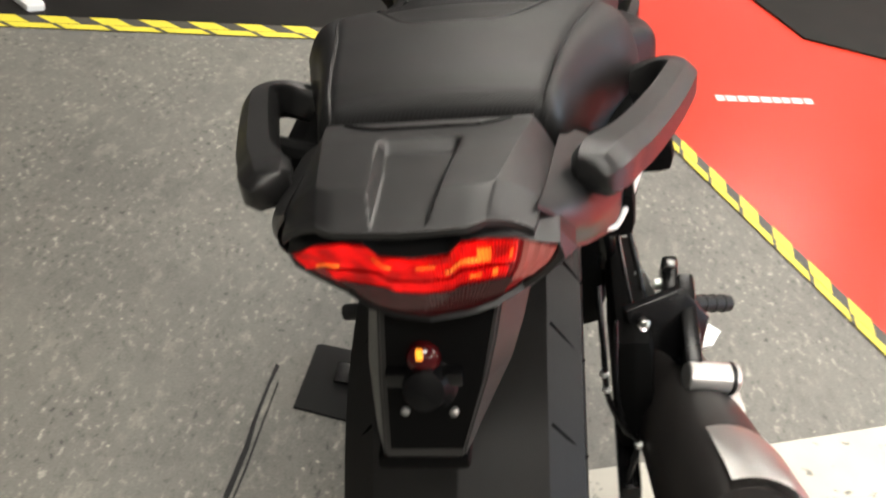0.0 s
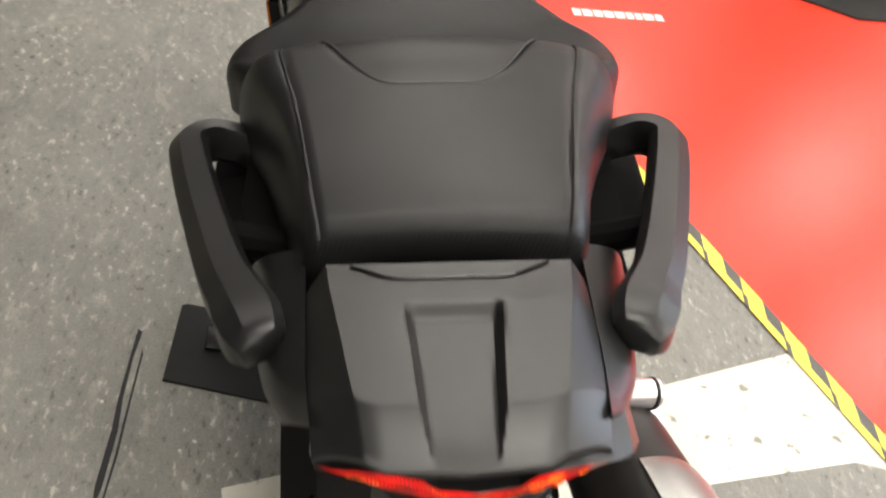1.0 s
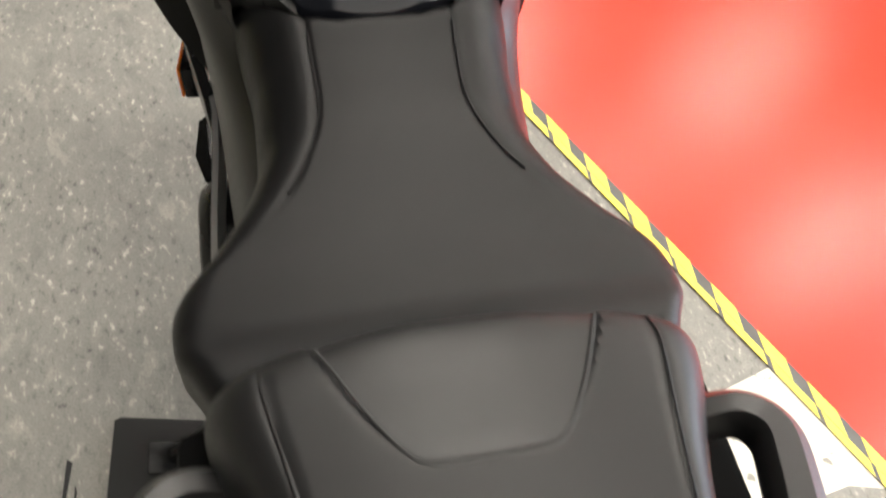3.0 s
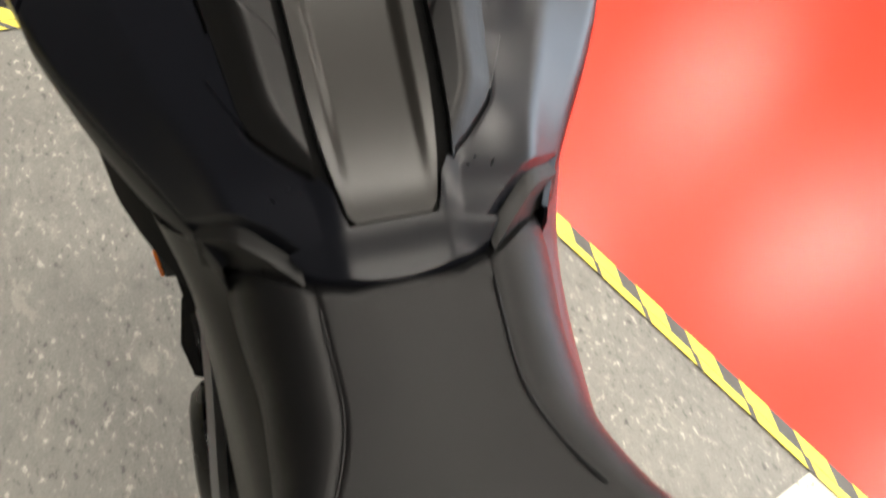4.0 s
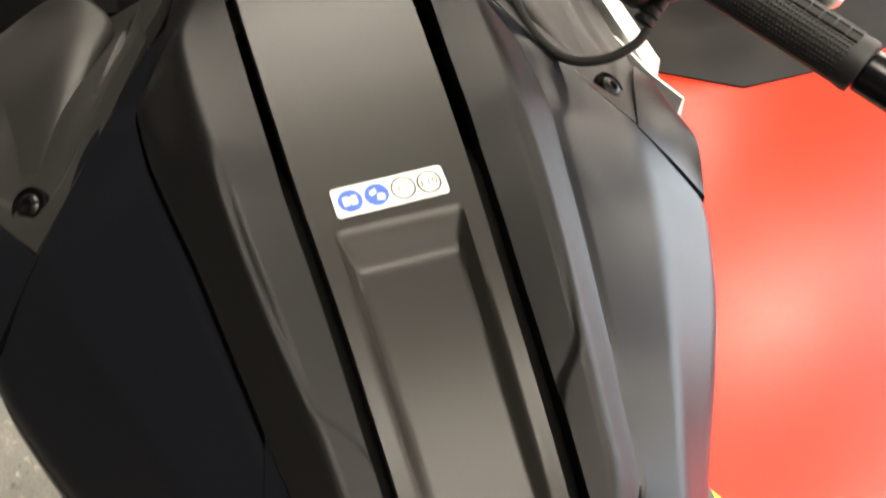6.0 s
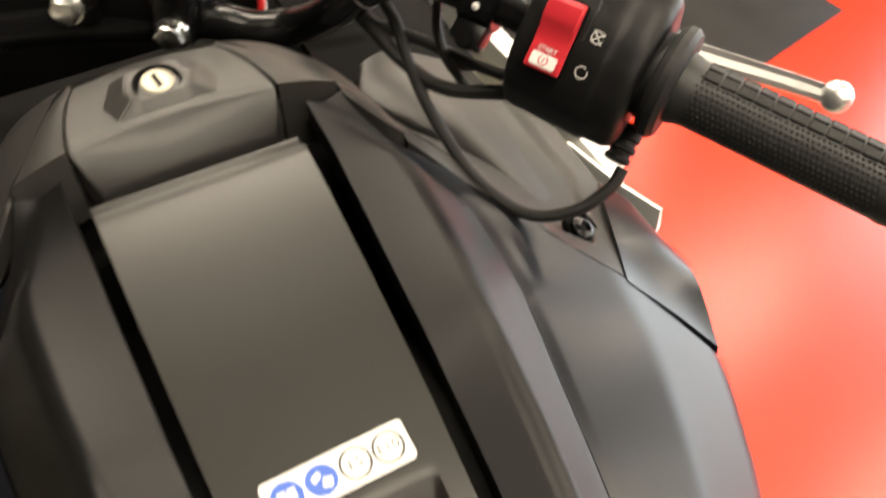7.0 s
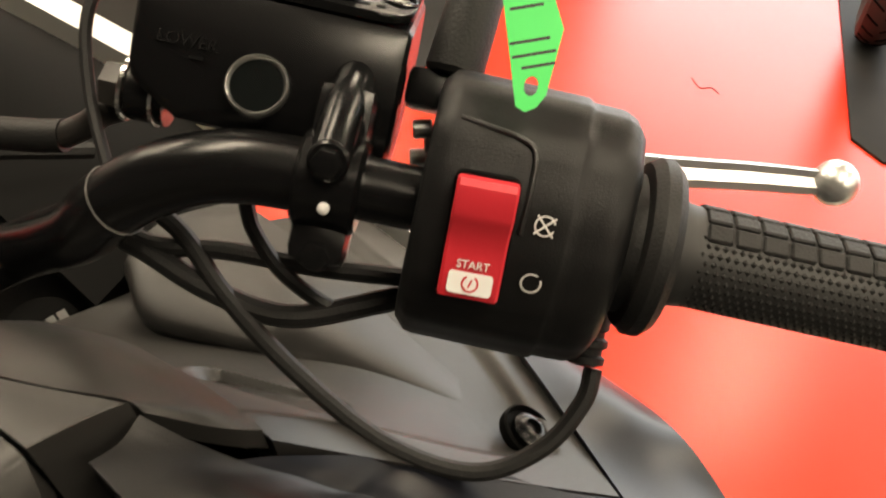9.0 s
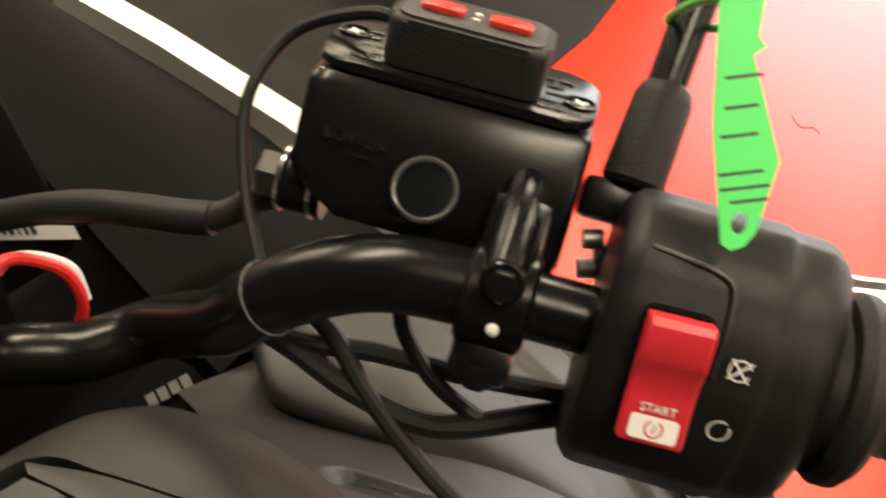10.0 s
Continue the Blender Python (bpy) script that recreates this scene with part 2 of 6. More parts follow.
def box(bm, c, size, rot=None, bevel=0.0, seg=2):
    m = Matrix.Translation(c) @ (rot.to_4x4() if rot is not None else Matrix()) @ Matrix.Diagonal((*size, 1))
    tmp = bmesh.new()
    bmesh.ops.create_cube(tmp, size=1.0, matrix=m)
    if bevel:
        bmesh.ops.bevel(tmp, geom=tmp.edges[:], offset=bevel, segments=seg, affect="EDGES", profile=0.6)
    merge(bm, tmp)
    return bm


def merge(bm, tmp):
    me = bpy.data.meshes.new("tmp")
    tmp.to_mesh(me)
    tmp.free()
    bm.from_mesh(me)
    bpy.data.meshes.remove(me)


def basis(axis, hint=(0, 0, 1)):
    a = Vector(axis).normalized()
    u = Vector(hint) - a * a.dot(Vector(hint))
    if u.length < 1e-4:
        u = Vector((1, 0, 0)) - a * a.x
    u.normalize()
    return a, u, a.cross(u)


def rings(bm, loops, closed=True, caps=True):
    rows = [[bm.verts.new(p) for p in loop] for loop in loops]
    k = len(rows[0])
    for r0, r1 in zip(rows, rows[1:]):
        for i in range(k if closed else k - 1):
            bm.faces.new((r0[i], r0[(i + 1) % k], r1[(i + 1) % k], r1[i]))
    if caps and closed:
        bm.faces.new(rows[0][::-1])
        bm.faces.new(rows[-1])
    return rows


def turned(bm, p, axis, profile, seg=24, hint=(0, 0, 1), flat=1.0):
    """A body of revolution: profile rows of (distance along axis, radius)."""
    a, u, v = basis(axis, hint)
    p = Vector(p)
    rings(bm, [[p + a * s + (u * math.cos(t) * flat + v * math.sin(t)) * max(r, 1e-5) for t in (2 * math.pi * i / seg for i in range(seg))] for s, r in profile])
    return bm


def rod(bm, p0, p1, r, seg=16, bevel=0.0008):
    p0, p1 = Vector(p0), Vector(p1)
    d = (p1 - p0).length
    return turned(bm, p0, p1 - p0, [(0, r - bevel), (bevel, r), (d - bevel, r), (d, r - bevel)], seg)


def spline(pts, n=8):
    """Catmull-Rom through the points."""
    P = [Vector(p) for p in pts]
    P = [P[0] * 2 - P[1], *P, P[-1] * 2 - P[-2]]
    out = []
    for i in range(1, len(P) - 2):
        a, b, c, d = P[i - 1:i + 3]
        for k in range(n):
            t = k / n
            out.append(0.5 * (2 * b + (c - a) * t + (2 * a - 5 * b + 4 * c - d) * t * t + (3 * b - a - 3 * c + d) * t ** 3))
    return out + [P[-2]]


def tube(bm, pts, r, seg=12, n=8, raw=False):
    C = [Vector(p) for p in pts] if raw else spline(pts, n)
    loops, u = [], None
    for i, p in enumerate(C):
        d = (C[min(i + 1, len(C) - 1)] - C[max(i - 1, 0)]).normalized()
        if u is None:
            u = basis(d)[1]
        u = (u - d * d.dot(u)).normalized()
        v = d.cross(u)
        rr = r(i / (len(C) - 1)) if callable(r) else r
        loops.append([p + (u * math.cos(t) + v * math.sin(t)) * rr for t in (2 * math.pi * k / seg for k in range(seg))])
    rings(bm, loops)
    return bm


def prism(bm, outline, m, h0, h1, bevel=0.0, seg=2):
    """An outline of (a, b) in the frame m, filled between heights h0 and h1."""
    tmp = bmesh.new()
    lo = [tmp.verts.new(m @ Vector((a, b, h0))) for a, b in outline]
    hi = [tmp.verts.new(m @ Vector((a, b, h1))) for a, b in outline]
    k = len(lo)
    tmp.faces.new(lo[::-1])
    top = tmp.faces.new(hi)
    for i in range(k):
        tmp.faces.new((lo[i], lo[(i + 1) % k], hi[(i + 1) % k], hi[i]))
    if bevel:
        bmesh.ops.bevel(tmp, geom=list(top.edges), offset=bevel, segments=seg, affect="EDGES", profile=0.5)
    merge(bm, tmp)
    return bm


def rounded(w, h, r, seg=5, cx=0.0, cy=0.0):
    out = []
    for sx, sy, a0 in ((1, 1, 0), (-1, 1, 90), (-1, -1, 180), (1, -1, 270)):
        for k in range(seg + 1):
            a = radians(a0 + 90 * k / seg)
            out.append((cx + sx * (w / 2 - r) + r * math.cos(a), cy + sy * (h / 2 - r) + r * math.sin(a)))
    return out


def hexagon(r):
    return [(r * math.cos(radians(60 * i)), r * math.sin(radians(60 * i))) for i in range(6)]


def line(*knots):
    """A smooth curve through (position, value) knots, held level outside them."""
    X, Y = [k[0] for k in knots], [k[1] for k in knots]

    def at(x):
        if x <= X[0]:
            return Y[0]
        if x >= X[-1]:
            return Y[-1]
        i = max(j for j in range(len(X) - 1) if X[j] <= x)
        h = X[i + 1] - X[i]
        t = (x - X[i]) / h

        def slope(j):
            if j in (0, len(X) - 1):
                return 0.5 * (Y[min(j + 1, len(X) - 1)] - Y[max(j - 1, 0)]) / (h)
            a, b = (Y[j] - Y[j - 1]) / (X[j] - X[j - 1]), (Y[j + 1] - Y[j]) / (X[j + 1] - X[j])
            return 0 if a * b <= 0 else 2 * a * b / (a + b)
        m0, m1 = slope(i) * h, slope(i + 1) * h
        return (2 * t ** 3 - 3 * t * t + 1) * Y[i] + (t ** 3 - 2 * t * t + t) * m0 + (-2 * t ** 3 + 3 * t * t) * Y[i + 1] + (t ** 3 - t * t) * m1
    return at


def smoothstep(a, b, x):
    t = min(1, max(0, (x - a) / (b - a)))
    return t * t * (3 - 2 * t)


def shell(bm, place, nu, nv, skirt=0.012, lip=0.0015):
    """A panel: place(u, v) over the unit square, with rounded-over edges and a skirt that turns down."""
    def clampv(k, n):
        return min(max(k, 0), n)
    grid = []
    for j in range(-2, nv + 3):
        row = []
        for i in range(-2, nu + 3):
            p = Vector(place(clampv(i, nu) / nu, clampv(j, nv) / nv))
            out = max(max(-i, i - nu, 0), max(-j, j - nv, 0))
            p.z -= (0, lip, skirt)[out]
            row.append(bm.verts.new(p))
        grid.append(row)
    for a, b in zip(grid, grid[1:]):
        for i in range(len(a) - 1):
            bm.faces.new((a[i], a[i + 1], b[i + 1], b[i]))
    bmesh.ops.remove_doubles(bm, verts=bm.verts, dist=1e-6)
    return bm


# ---- the showroom ----
def slab(name, x0, x1, y0, y1, z0, z1, mat, label, category, kind="structure"):
    bm = bmesh.new()
    box(bm, ((x0 + x1) / 2, (y0 + y1) / 2, (z0 + z1) / 2), (x1 - x0, y1 - y0, z1 - z0))
    return solid(name, bm, mat, label, category, kind, smooth=0)


slab("floor", -4.5, 6.5, -4.5, 7.5, -0.2, 0.0, concrete_mat, "worn grey concrete workshop floor with pale chips", "floor")
# unseen ceiling and walls close the room; their dark paint cuts fill light
slab("ceiling", -4.7, 6.7, -4.7, 7.7, 3.2, 3.35, ceiling_paint, "unseen ceiling, kept dark so black parts reflect little", "ceiling")
slab("wall_west", -4.7, -4.5, -4.7, 7.7, -0.2, 3.2, wall_paint, "unseen wall, dark grey to hold down fill light", "wall")
# north wall is an added reflector for surfaces at grazing view
slab("wall_north", -4.5, 6.5, 7.5, 7.7, -0.2, 3.2, bounce_wall, "unseen wall made pale to bounce light onto the seats", "wall")
slab("wall_south", -4.5, 6.5, -4.7, -4.5, -0.2, 3.2, wall_paint, "unseen wall, dark grey to hold down fill light", "wall")
bm = bmesh.new()
box(bm, (6.6, 1.5, 0.1), (0.2, 12.4, 0.6))
box(bm, (6.6, 1.5, 3.0), (0.2, 12.4, 0.4))
box(bm, (6.6, -3.6, 1.6), (0.2, 2.2, 2.4))
box(bm, (6.6, 6.1, 1.6), (0.2, 3.2, 2.4))
solid("wall_east", bm, wall_paint, "grey painted wall with a wide shop window", "wall", "structure", smooth=0)

for px, py in PANELS:
    fixture = thing("ceiling_light", "long white ceiling light panel with a glowing diffuser", "ceiling light", Matrix.Translation((px, py, 3.2)), "ceiling lights")
    bm = bmesh.new()
    prism(bm, rounded(1.26, 0.36, 0.01), Matrix(), -0.05, -0.002)
    part("frame", bm, white_paint, fixture)
    bm = bmesh.new()
    prism(bm, rounded(1.2, 0.3, 0.008), Matrix(), -0.056, -0.051)
    part("diffuser", bm, panel_glow, fixture)


def flat(name, outline, z0, z1, mat, label, category, kind="structure", bevel=0.0):
    bm = bmesh.new()
    prism(bm, outline, Matrix(), z0, z1, bevel)
    return solid(name, bm, mat, label, category, kind, smooth=0)


# the red display area lies beyond a slanting edge that hazard tape marks
EDGE_A, EDGE_B = Vector((1.059, 0.6)), Vector((0.715, 1.3))
along = (EDGE_B - EDGE_A).normalized()
side = Vector((along.y, -along.x))
corner = Vector((0.265, 2.2))
flat("red_floor", [tuple(EDGE_A - along * 5), tuple(corner), (0.12, 2.48), (-0.1, 7.45), (6.45, 7.45), (6.45, tuple(EDGE_A - along * 5)[1])], 0.0, 0.003, red_floor,
     "glossy red vinyl display floor with soft light reflections", "floor")
flat("dark_floor", [(-4.4, 1.12), (-0.35, 2.335), (0.105, 2.48), (-0.11, 7.44), (-4.4, 7.44)], 0.0, 0.003, black_mat, "dark charcoal floor covering behind the hazard tape", "floor")
flat("floor_marking", [(-0.3, 0.56), (0.1, 0.71), (0.414, 0.831), (0.78, 0.979), (0.845, 1.005), (0.98, 0.72), (0.86, 0.735), (0.497, 0.645), (0.1, 0.56), (-0.28, 0.46)], 0.0, 0.0012, pale_marking,
     "worn pale painted stripe on the concrete floor", "floor marking")


def hazard_tape(name, p0, p1, pitch, phase, wide=1.0):
    """Two overlapping rows of slanted yellow blocks on a black strip."""
    p0, p1 = Vector(p0), Vector(p1)
    d = (p1 - p0).normalized()
    s = Vector((d.y, -d.x)) * wide
    length = (p1 - p0).length
    tape = thing(name, "scuffed yellow and black hazard tape stuck to the floor", "hazard tape")

    def quad(bm, pts, z0, z1):
        prism(bm, [tuple(p0 + d * a + s * b) for a, b in pts], Matrix(), z0, z1)
    bm = bmesh.new()
    quad(bm, [(0, 0), (length, 0), (length, 0.05), (0, 0.05)], 0.003, 0.0042)
    part("backing", bm, tape_black, tape, "black tape strip")
    rng = random.Random(4)
    for i in range(int(length / pitch) + 1):
        a = i * pitch + phase
        for lo, hi, a0, a1, lean in ((0.0, 0.029, 0.0, 0.56, 0.045), (0.031, 0.05, 0.42, 1.28, 0.03)):
            w = [rng.uniform(-0.002, 0.002) for _ in range(4)]
            q = [(a + a0 * pitch + w[0], lo), (a + a1 * pitch + w[1], lo), (a + a1 * pitch + lean + w[2], hi), (a + a0 * pitch + lean + w[3], hi)]
            if q[0][0] > 0 and q[2][0] < length:
                bm = bmesh.new()
                quad(bm, q, 0.0042, 0.0047)
                part("stripe", bm, tape_yellow, tape, smooth=0)
    return tape


hazard_tape("hazard_tape", corner + side * 0.0, EDGE_A - along * 1.2, 0.137, 0.02)
hazard_tape("hazard_tape", (-3.6, 1.416), (0.2, 2.54), 0.137, 0.05, 1.6)

# ---- the motorcycle: x right, y ahead, z up along its own upright, leaning left on its stand ----
LEAN = Matrix(((0.97018, 0.0, -0.24237, 0), (-0.00281, 0.99993, -0.01124, 0), (0.24235, 0.01158, 0.97012, 0), (0, 0, 0, 1)))
bike = thing("motorcycle", "matt black adventure motorcycle leaning on its side stand", "motorcycle", LEAN)

# centre line of the bodywork, seen from the side
tank_top = line((0.78, 0.852), (0.806, 0.872), (0.822, 0.893), (0.85, 0.914), (0.951, 0.966), (1.034, 0.999), (1.07, 1.011), (1.15, 1.037), (1.226, 1.058), (1.3, 1.07), (1.36, 1.06))
groove_x = line((0.82, 0.036), (0.85, 0.042), (0.9, 0.046), (1.0, 0.05), (1.1, 0.055), (1.25, 0.058))
panel_x = line((0.83, 0.043), (0.852, 0.047), (0.872, 0.066), (0.891, 0.083), (0.9, 0.0875), (0.94, 0.0945), (0.97, 0.0995), (1.0, 0.104), (1.06, 0.113), (1.16, 0.128), (1.182, 0.1285), (1.196, 0.125), (1.209, 0.113), (1.225, 0.098), (1.25, 0.085))
crease_x = line((0.8, 0.07), (0.84, 0.1), (0.9, 0.122), (0.95, 0.14), (1.0, 0.158), (1.1, 0.19), (1.2, 0.205))
side_x = line((0.8, 0.1), (0.83, 0.112), (0.87, 0.13), (0.92, 0.158), (0.98, 0.194), (1.04, 0.225), (1.098, 0.245), (1.16, 0.25), (1.3, 0.245))
rise = line((0.84, 0.0), (0.9, 0.006), (1.0, 0.011), (1.1, 0.009), (1.2, 0.0), (1.25, -0.005))
fall_panel = line((0.82, -0.004), (0.87, -0.012), (0.95, -0.022), (1.05, -0.023), (1.12, -0.03), (1.18, -0.042), (1.2, -0.042), (1.212, -0.028), (1.23, -0.012), (1.25, 0.001))
fall_crease = line((0.82, -0.022), (0.9, -0.04), (1.0, -0.052), (1.1, -0.066), (1.18, -0.082), (1.25, -0.085))
fall_side = line((0.82, -0.05), (0.9, -0.08), (1.0, -0.1), (1.1, -0.112), (1.25, -0.115))


def tank_z(x, y):
    def raw(x):
        x = abs(x)
        g, p, c, w = groove_x(y), panel_x(y), crease_x(y), side_x(y)
        c, w = max(c, p + 0.004), max(w, p + 0.01)
        knots = [(0, 0), (g, 0), (0.45 * g + 0.55 * p, rise(y)), (p, fall_panel(y)), (c, fall_crease(y)), (w, fall_side(y)), (w + 0.05, fall_side(y) - 0.12)]
        for (a, za), (b, zb) in zip(knots, knots[1:]):
            if x <= b:
                return za + (zb - za) * (x - a) / max(b - a, 1e-6)
        return knots[-1][1]
    return tank_top(y) + (raw(x - 0.005) + raw(x - 0.0025) + raw(x) + raw(x + 0.0025) + raw(x + 0.005)) / 5


# added near-black shell under the gaps, for their deep shade
bm = bmesh.new()
shell(bm, lambda u, v: ((2 * u - 1) * (side_x(0.83 + 0.45 * v) - 0.02), 0.83 + 0.45 * v, tank_z((2 * u - 1) * (side_x(0.83 + 0.45 * v) - 0.02), 0.83 + 0.45 * v) - 0.017 - 0.06 * smoothstep(0.55, 0.8, v)), 40, 30, 0.2)
part("inner_shell", bm, deep_black, bike)

# storage lid with its long sunken channel
chan_x = line((0.82, 0.0315), (0.86, 0.032), (1.03, 0.037), (1.06, 0.0375))
chan_d = line((0.822, -0.0005), (0.85, 0.0015), (0.9, 0.0055), (0.96, 0.009), (1.04, 0.0115))


def ramp_down(a, b, x):
    """One before a, nought past b, with a plain slope and slightly eased ends."""
    t = min(1.0, max(0.0, (x - a) / (b - a)))
    return 1 - (0.75 * t + 0.25 * t * t * (3 - 2 * t))



def lid_place(u, v):
    y = 0.8225 + (1.237 - 0.8225) * v
    w = min(groove_x(y) - 0.004, line((0.8225, 0.0255), (0.826, 0.0295), (0.832, 0.0315), (0.86, 0.0375), (0.9, 0.042), (1.3, 0.06))(y))
    s = 2 * u - 1
    x = s * w
    c = chan_x(y)
    depth = chan_d(y) * min(ramp_down(c - 0.0075, c, abs(x)), ramp_down(1.036, 1.0535, y))
    return x, y, tank_z(x, y) - depth + 0.001 - 0.0075 * smoothstep(1.2235, 1.2315, y)


bm = bmesh.new()
shell(bm, lid_place, 44, 110, 0.016, 0.001)
lid = part("storage_lid", bm, lid_grey, bike, "satin dark grey storage lid with a sunken channel")

# textured side panels beside the lid, with a raised flute
for sx in (-1, 1):
    def panel_place(u, v):
        y = 0.853 + (1.2435 + 0.005 * u - 0.853) * v
        a, b = groove_x(y) + (0.004 if sx < 0 else 0.006), panel_x(y) - 0.001
        x = a + (max(b, a + 0.001) - a) * u
        fx = line((0.93, 0.05), (0.945, 0.056), (0.965, 0.0735), (1.1, 0.09), (1.104, 0.09))(y)
        inside = smoothstep(-0.003, 0.003, fx - x) * smoothstep(0.93, 0.94, y) * (1 - smoothstep(1.085, 1.12, y + 0.25 * (0.09 - x)))
        return sx * x, y, tank_z(x, y) + 0.0022 - 0.0032 * inside + 0.007 * (1 - u) ** 1.5 * smoothstep(1.13, 1.235, y)
    bm = bmesh.new()
    shell(bm, panel_place, 60, 150, 0.016, 0.001)
    panel = part("side_panel", bm, panel_plastic, bike, "grained black side panel beside the lid")
    # wedge-shaped facet at its widest corner
    bm = bmesh.new()
    corner = [(0.0985, 0.972), (0.107, 0.943), (0.0855, 0.8945), (0.094, 0.94)]
    top_ring = [(sx * x, y, tank_z(x, y) + dz) for (x, y), dz in zip(corner, (0.001, 0.0022, 0.001, 0.0005))]
    rings(bm, [[(x, y, z - 0.012) for x, y, z in top_ring], top_ring])
    part("panel_facet", bm, satin, panel, "small wedge facet", smooth=0)

# painted cover round the panels, running back to the seat
bm = bmesh.new()


def apron_place(u, v):
    q = 2 * u - 1
    y0 = 0.7965 + 0.016 * abs(q) ** 2.2
    y = y0 + (0.8222 - y0) * v
    x = q * (0.064 + 0.009 * v)
    return x, y, tank_z(x, y)


shell(bm, apron_place, 40, 12, 0.02, 0.0002)
part("tank_apron", bm, satin, bike, "satin black apron between lid and seat")
for sx in (-1, 1):
    rear = line((0.0, 0.8222), (0.42, 0.8222), (0.5, 0.831), (0.62, 0.844), (0.8, 0.865), (1.0, 0.888))
    front = line((0.0, 1.226), (0.15, 1.21), (0.3, 1.188), (0.46, 1.159), (0.67, 1.135), (1.0, 1.096))
    lid_edge = line((0.8222, 0.0305), (0.83, 0.034), (0.842, 0.037), (0.852, 0.043))

    def cover_place(u, v):
        y = rear(u) + (front(u) - rear(u)) * v
        inner = lid_edge(y) if y < 0.854 else panel_x(y) + 0.0012
        x = inner + (side_x(y) - inner) * u
        return sx * x, y, tank_z(x, y) - (0.0015 * (1 - smoothstep(0.0, 0.05, u)) if y > 0.854 else 0.0)
    bm = bmesh.new()
    shell(bm, cover_place, 44, 120, 0.02, 0.0002)
    part("tank_cover", bm, satin, bike, "satin black tank cover")
    # outer flank below the shoulder
    bm = bmesh.new()
    loops = []
    for k in range(25):
        y = 0.845 + (1.1 - 0.845) * k / 24
        w, z = side_x(y), tank_z(side_x(y), y)
        loops.append([(sx * (w + dx), y, z + dz) for dx, dz in ((-0.004, 0.001), (0.001, -0.004), (0.002, -0.02), (-0.008, -0.07), (-0.03, -0.13), (-0.06, -0.2))])
    rings(bm, loops, closed=False, caps=False)
    bmesh.ops.solidify(bm, geom=bm.faces[:], thickness=0.003)
    part("flank", bm, satin, bike, "satin black flank panel")
    bm = bmesh.new()

    def under_place(u, v):
        x, ye = 0.066 + 0.07 * u, 0.8185 + 0.07 * u
        return sx * x, ye - 0.014 + 0.016 * v, tank_z(x, ye + 0.003) - 0.0135 - 0.004 * (1 - v)
    shell(bm, under_place, 20, 8, 0.03, 0.001)
    part("seat_joint", bm, rubber, bike, "black joint strip under the tank cover")


def lattice(bm, rows, nu, nv, skirt=0.012, dent=None):
    """A panel through a lattice of given points."""
    across = [spline(r, 8) for r in rows]
    n = len(across[0])
    cols = [spline([across[j][i] for j in range(len(rows))], 8) for i in range(n)]

    def place(u, v):
        a, b = u * (n - 1), v * (len(cols[0]) - 1)
        i, j = min(int(a), n - 2), min(int(b), len(cols[0]) - 2)
        fa, fb = a - i, b - j
        p = cols[i][j].lerp(cols[i + 1][j], fa).lerp(cols[i][j + 1].lerp(cols[i + 1][j + 1], fa), fb)
        return p - Vector((0, 0, dent(p, u, v))) if dent else p
    return shell(bm, place, nu, nv, skirt, 0.0012)


SLOT = (0.1215, 1.279, 0.147, 1.241)


def scoop(p, u, v):
    """Sunken floor of the cowl and the long slot in it."""
    floor_dent = 0.006 * (1 - smoothstep(0.84, 0.9, u)) * smoothstep(0.08 + 0.1 * (1 - u), 0.14 + 0.12 * (1 - u), v)
    ax, ay, bx, by = SLOT
    k = min(1.0, max(0.0, ((abs(p.x) - ax) * (bx - ax) + (p.y - ay) * (by - ay)) / ((bx - ax) ** 2 + (by - ay) ** 2)))
    d = math.hypot(abs(p.x) - ax - k * (bx - ax), p.y - ay - k * (by - ay))
    return floor_dent + 0.0085 * (1 - smoothstep(0.004, 0.0095 - 0.002 * k, d)) * (1 - 0.75 * k)


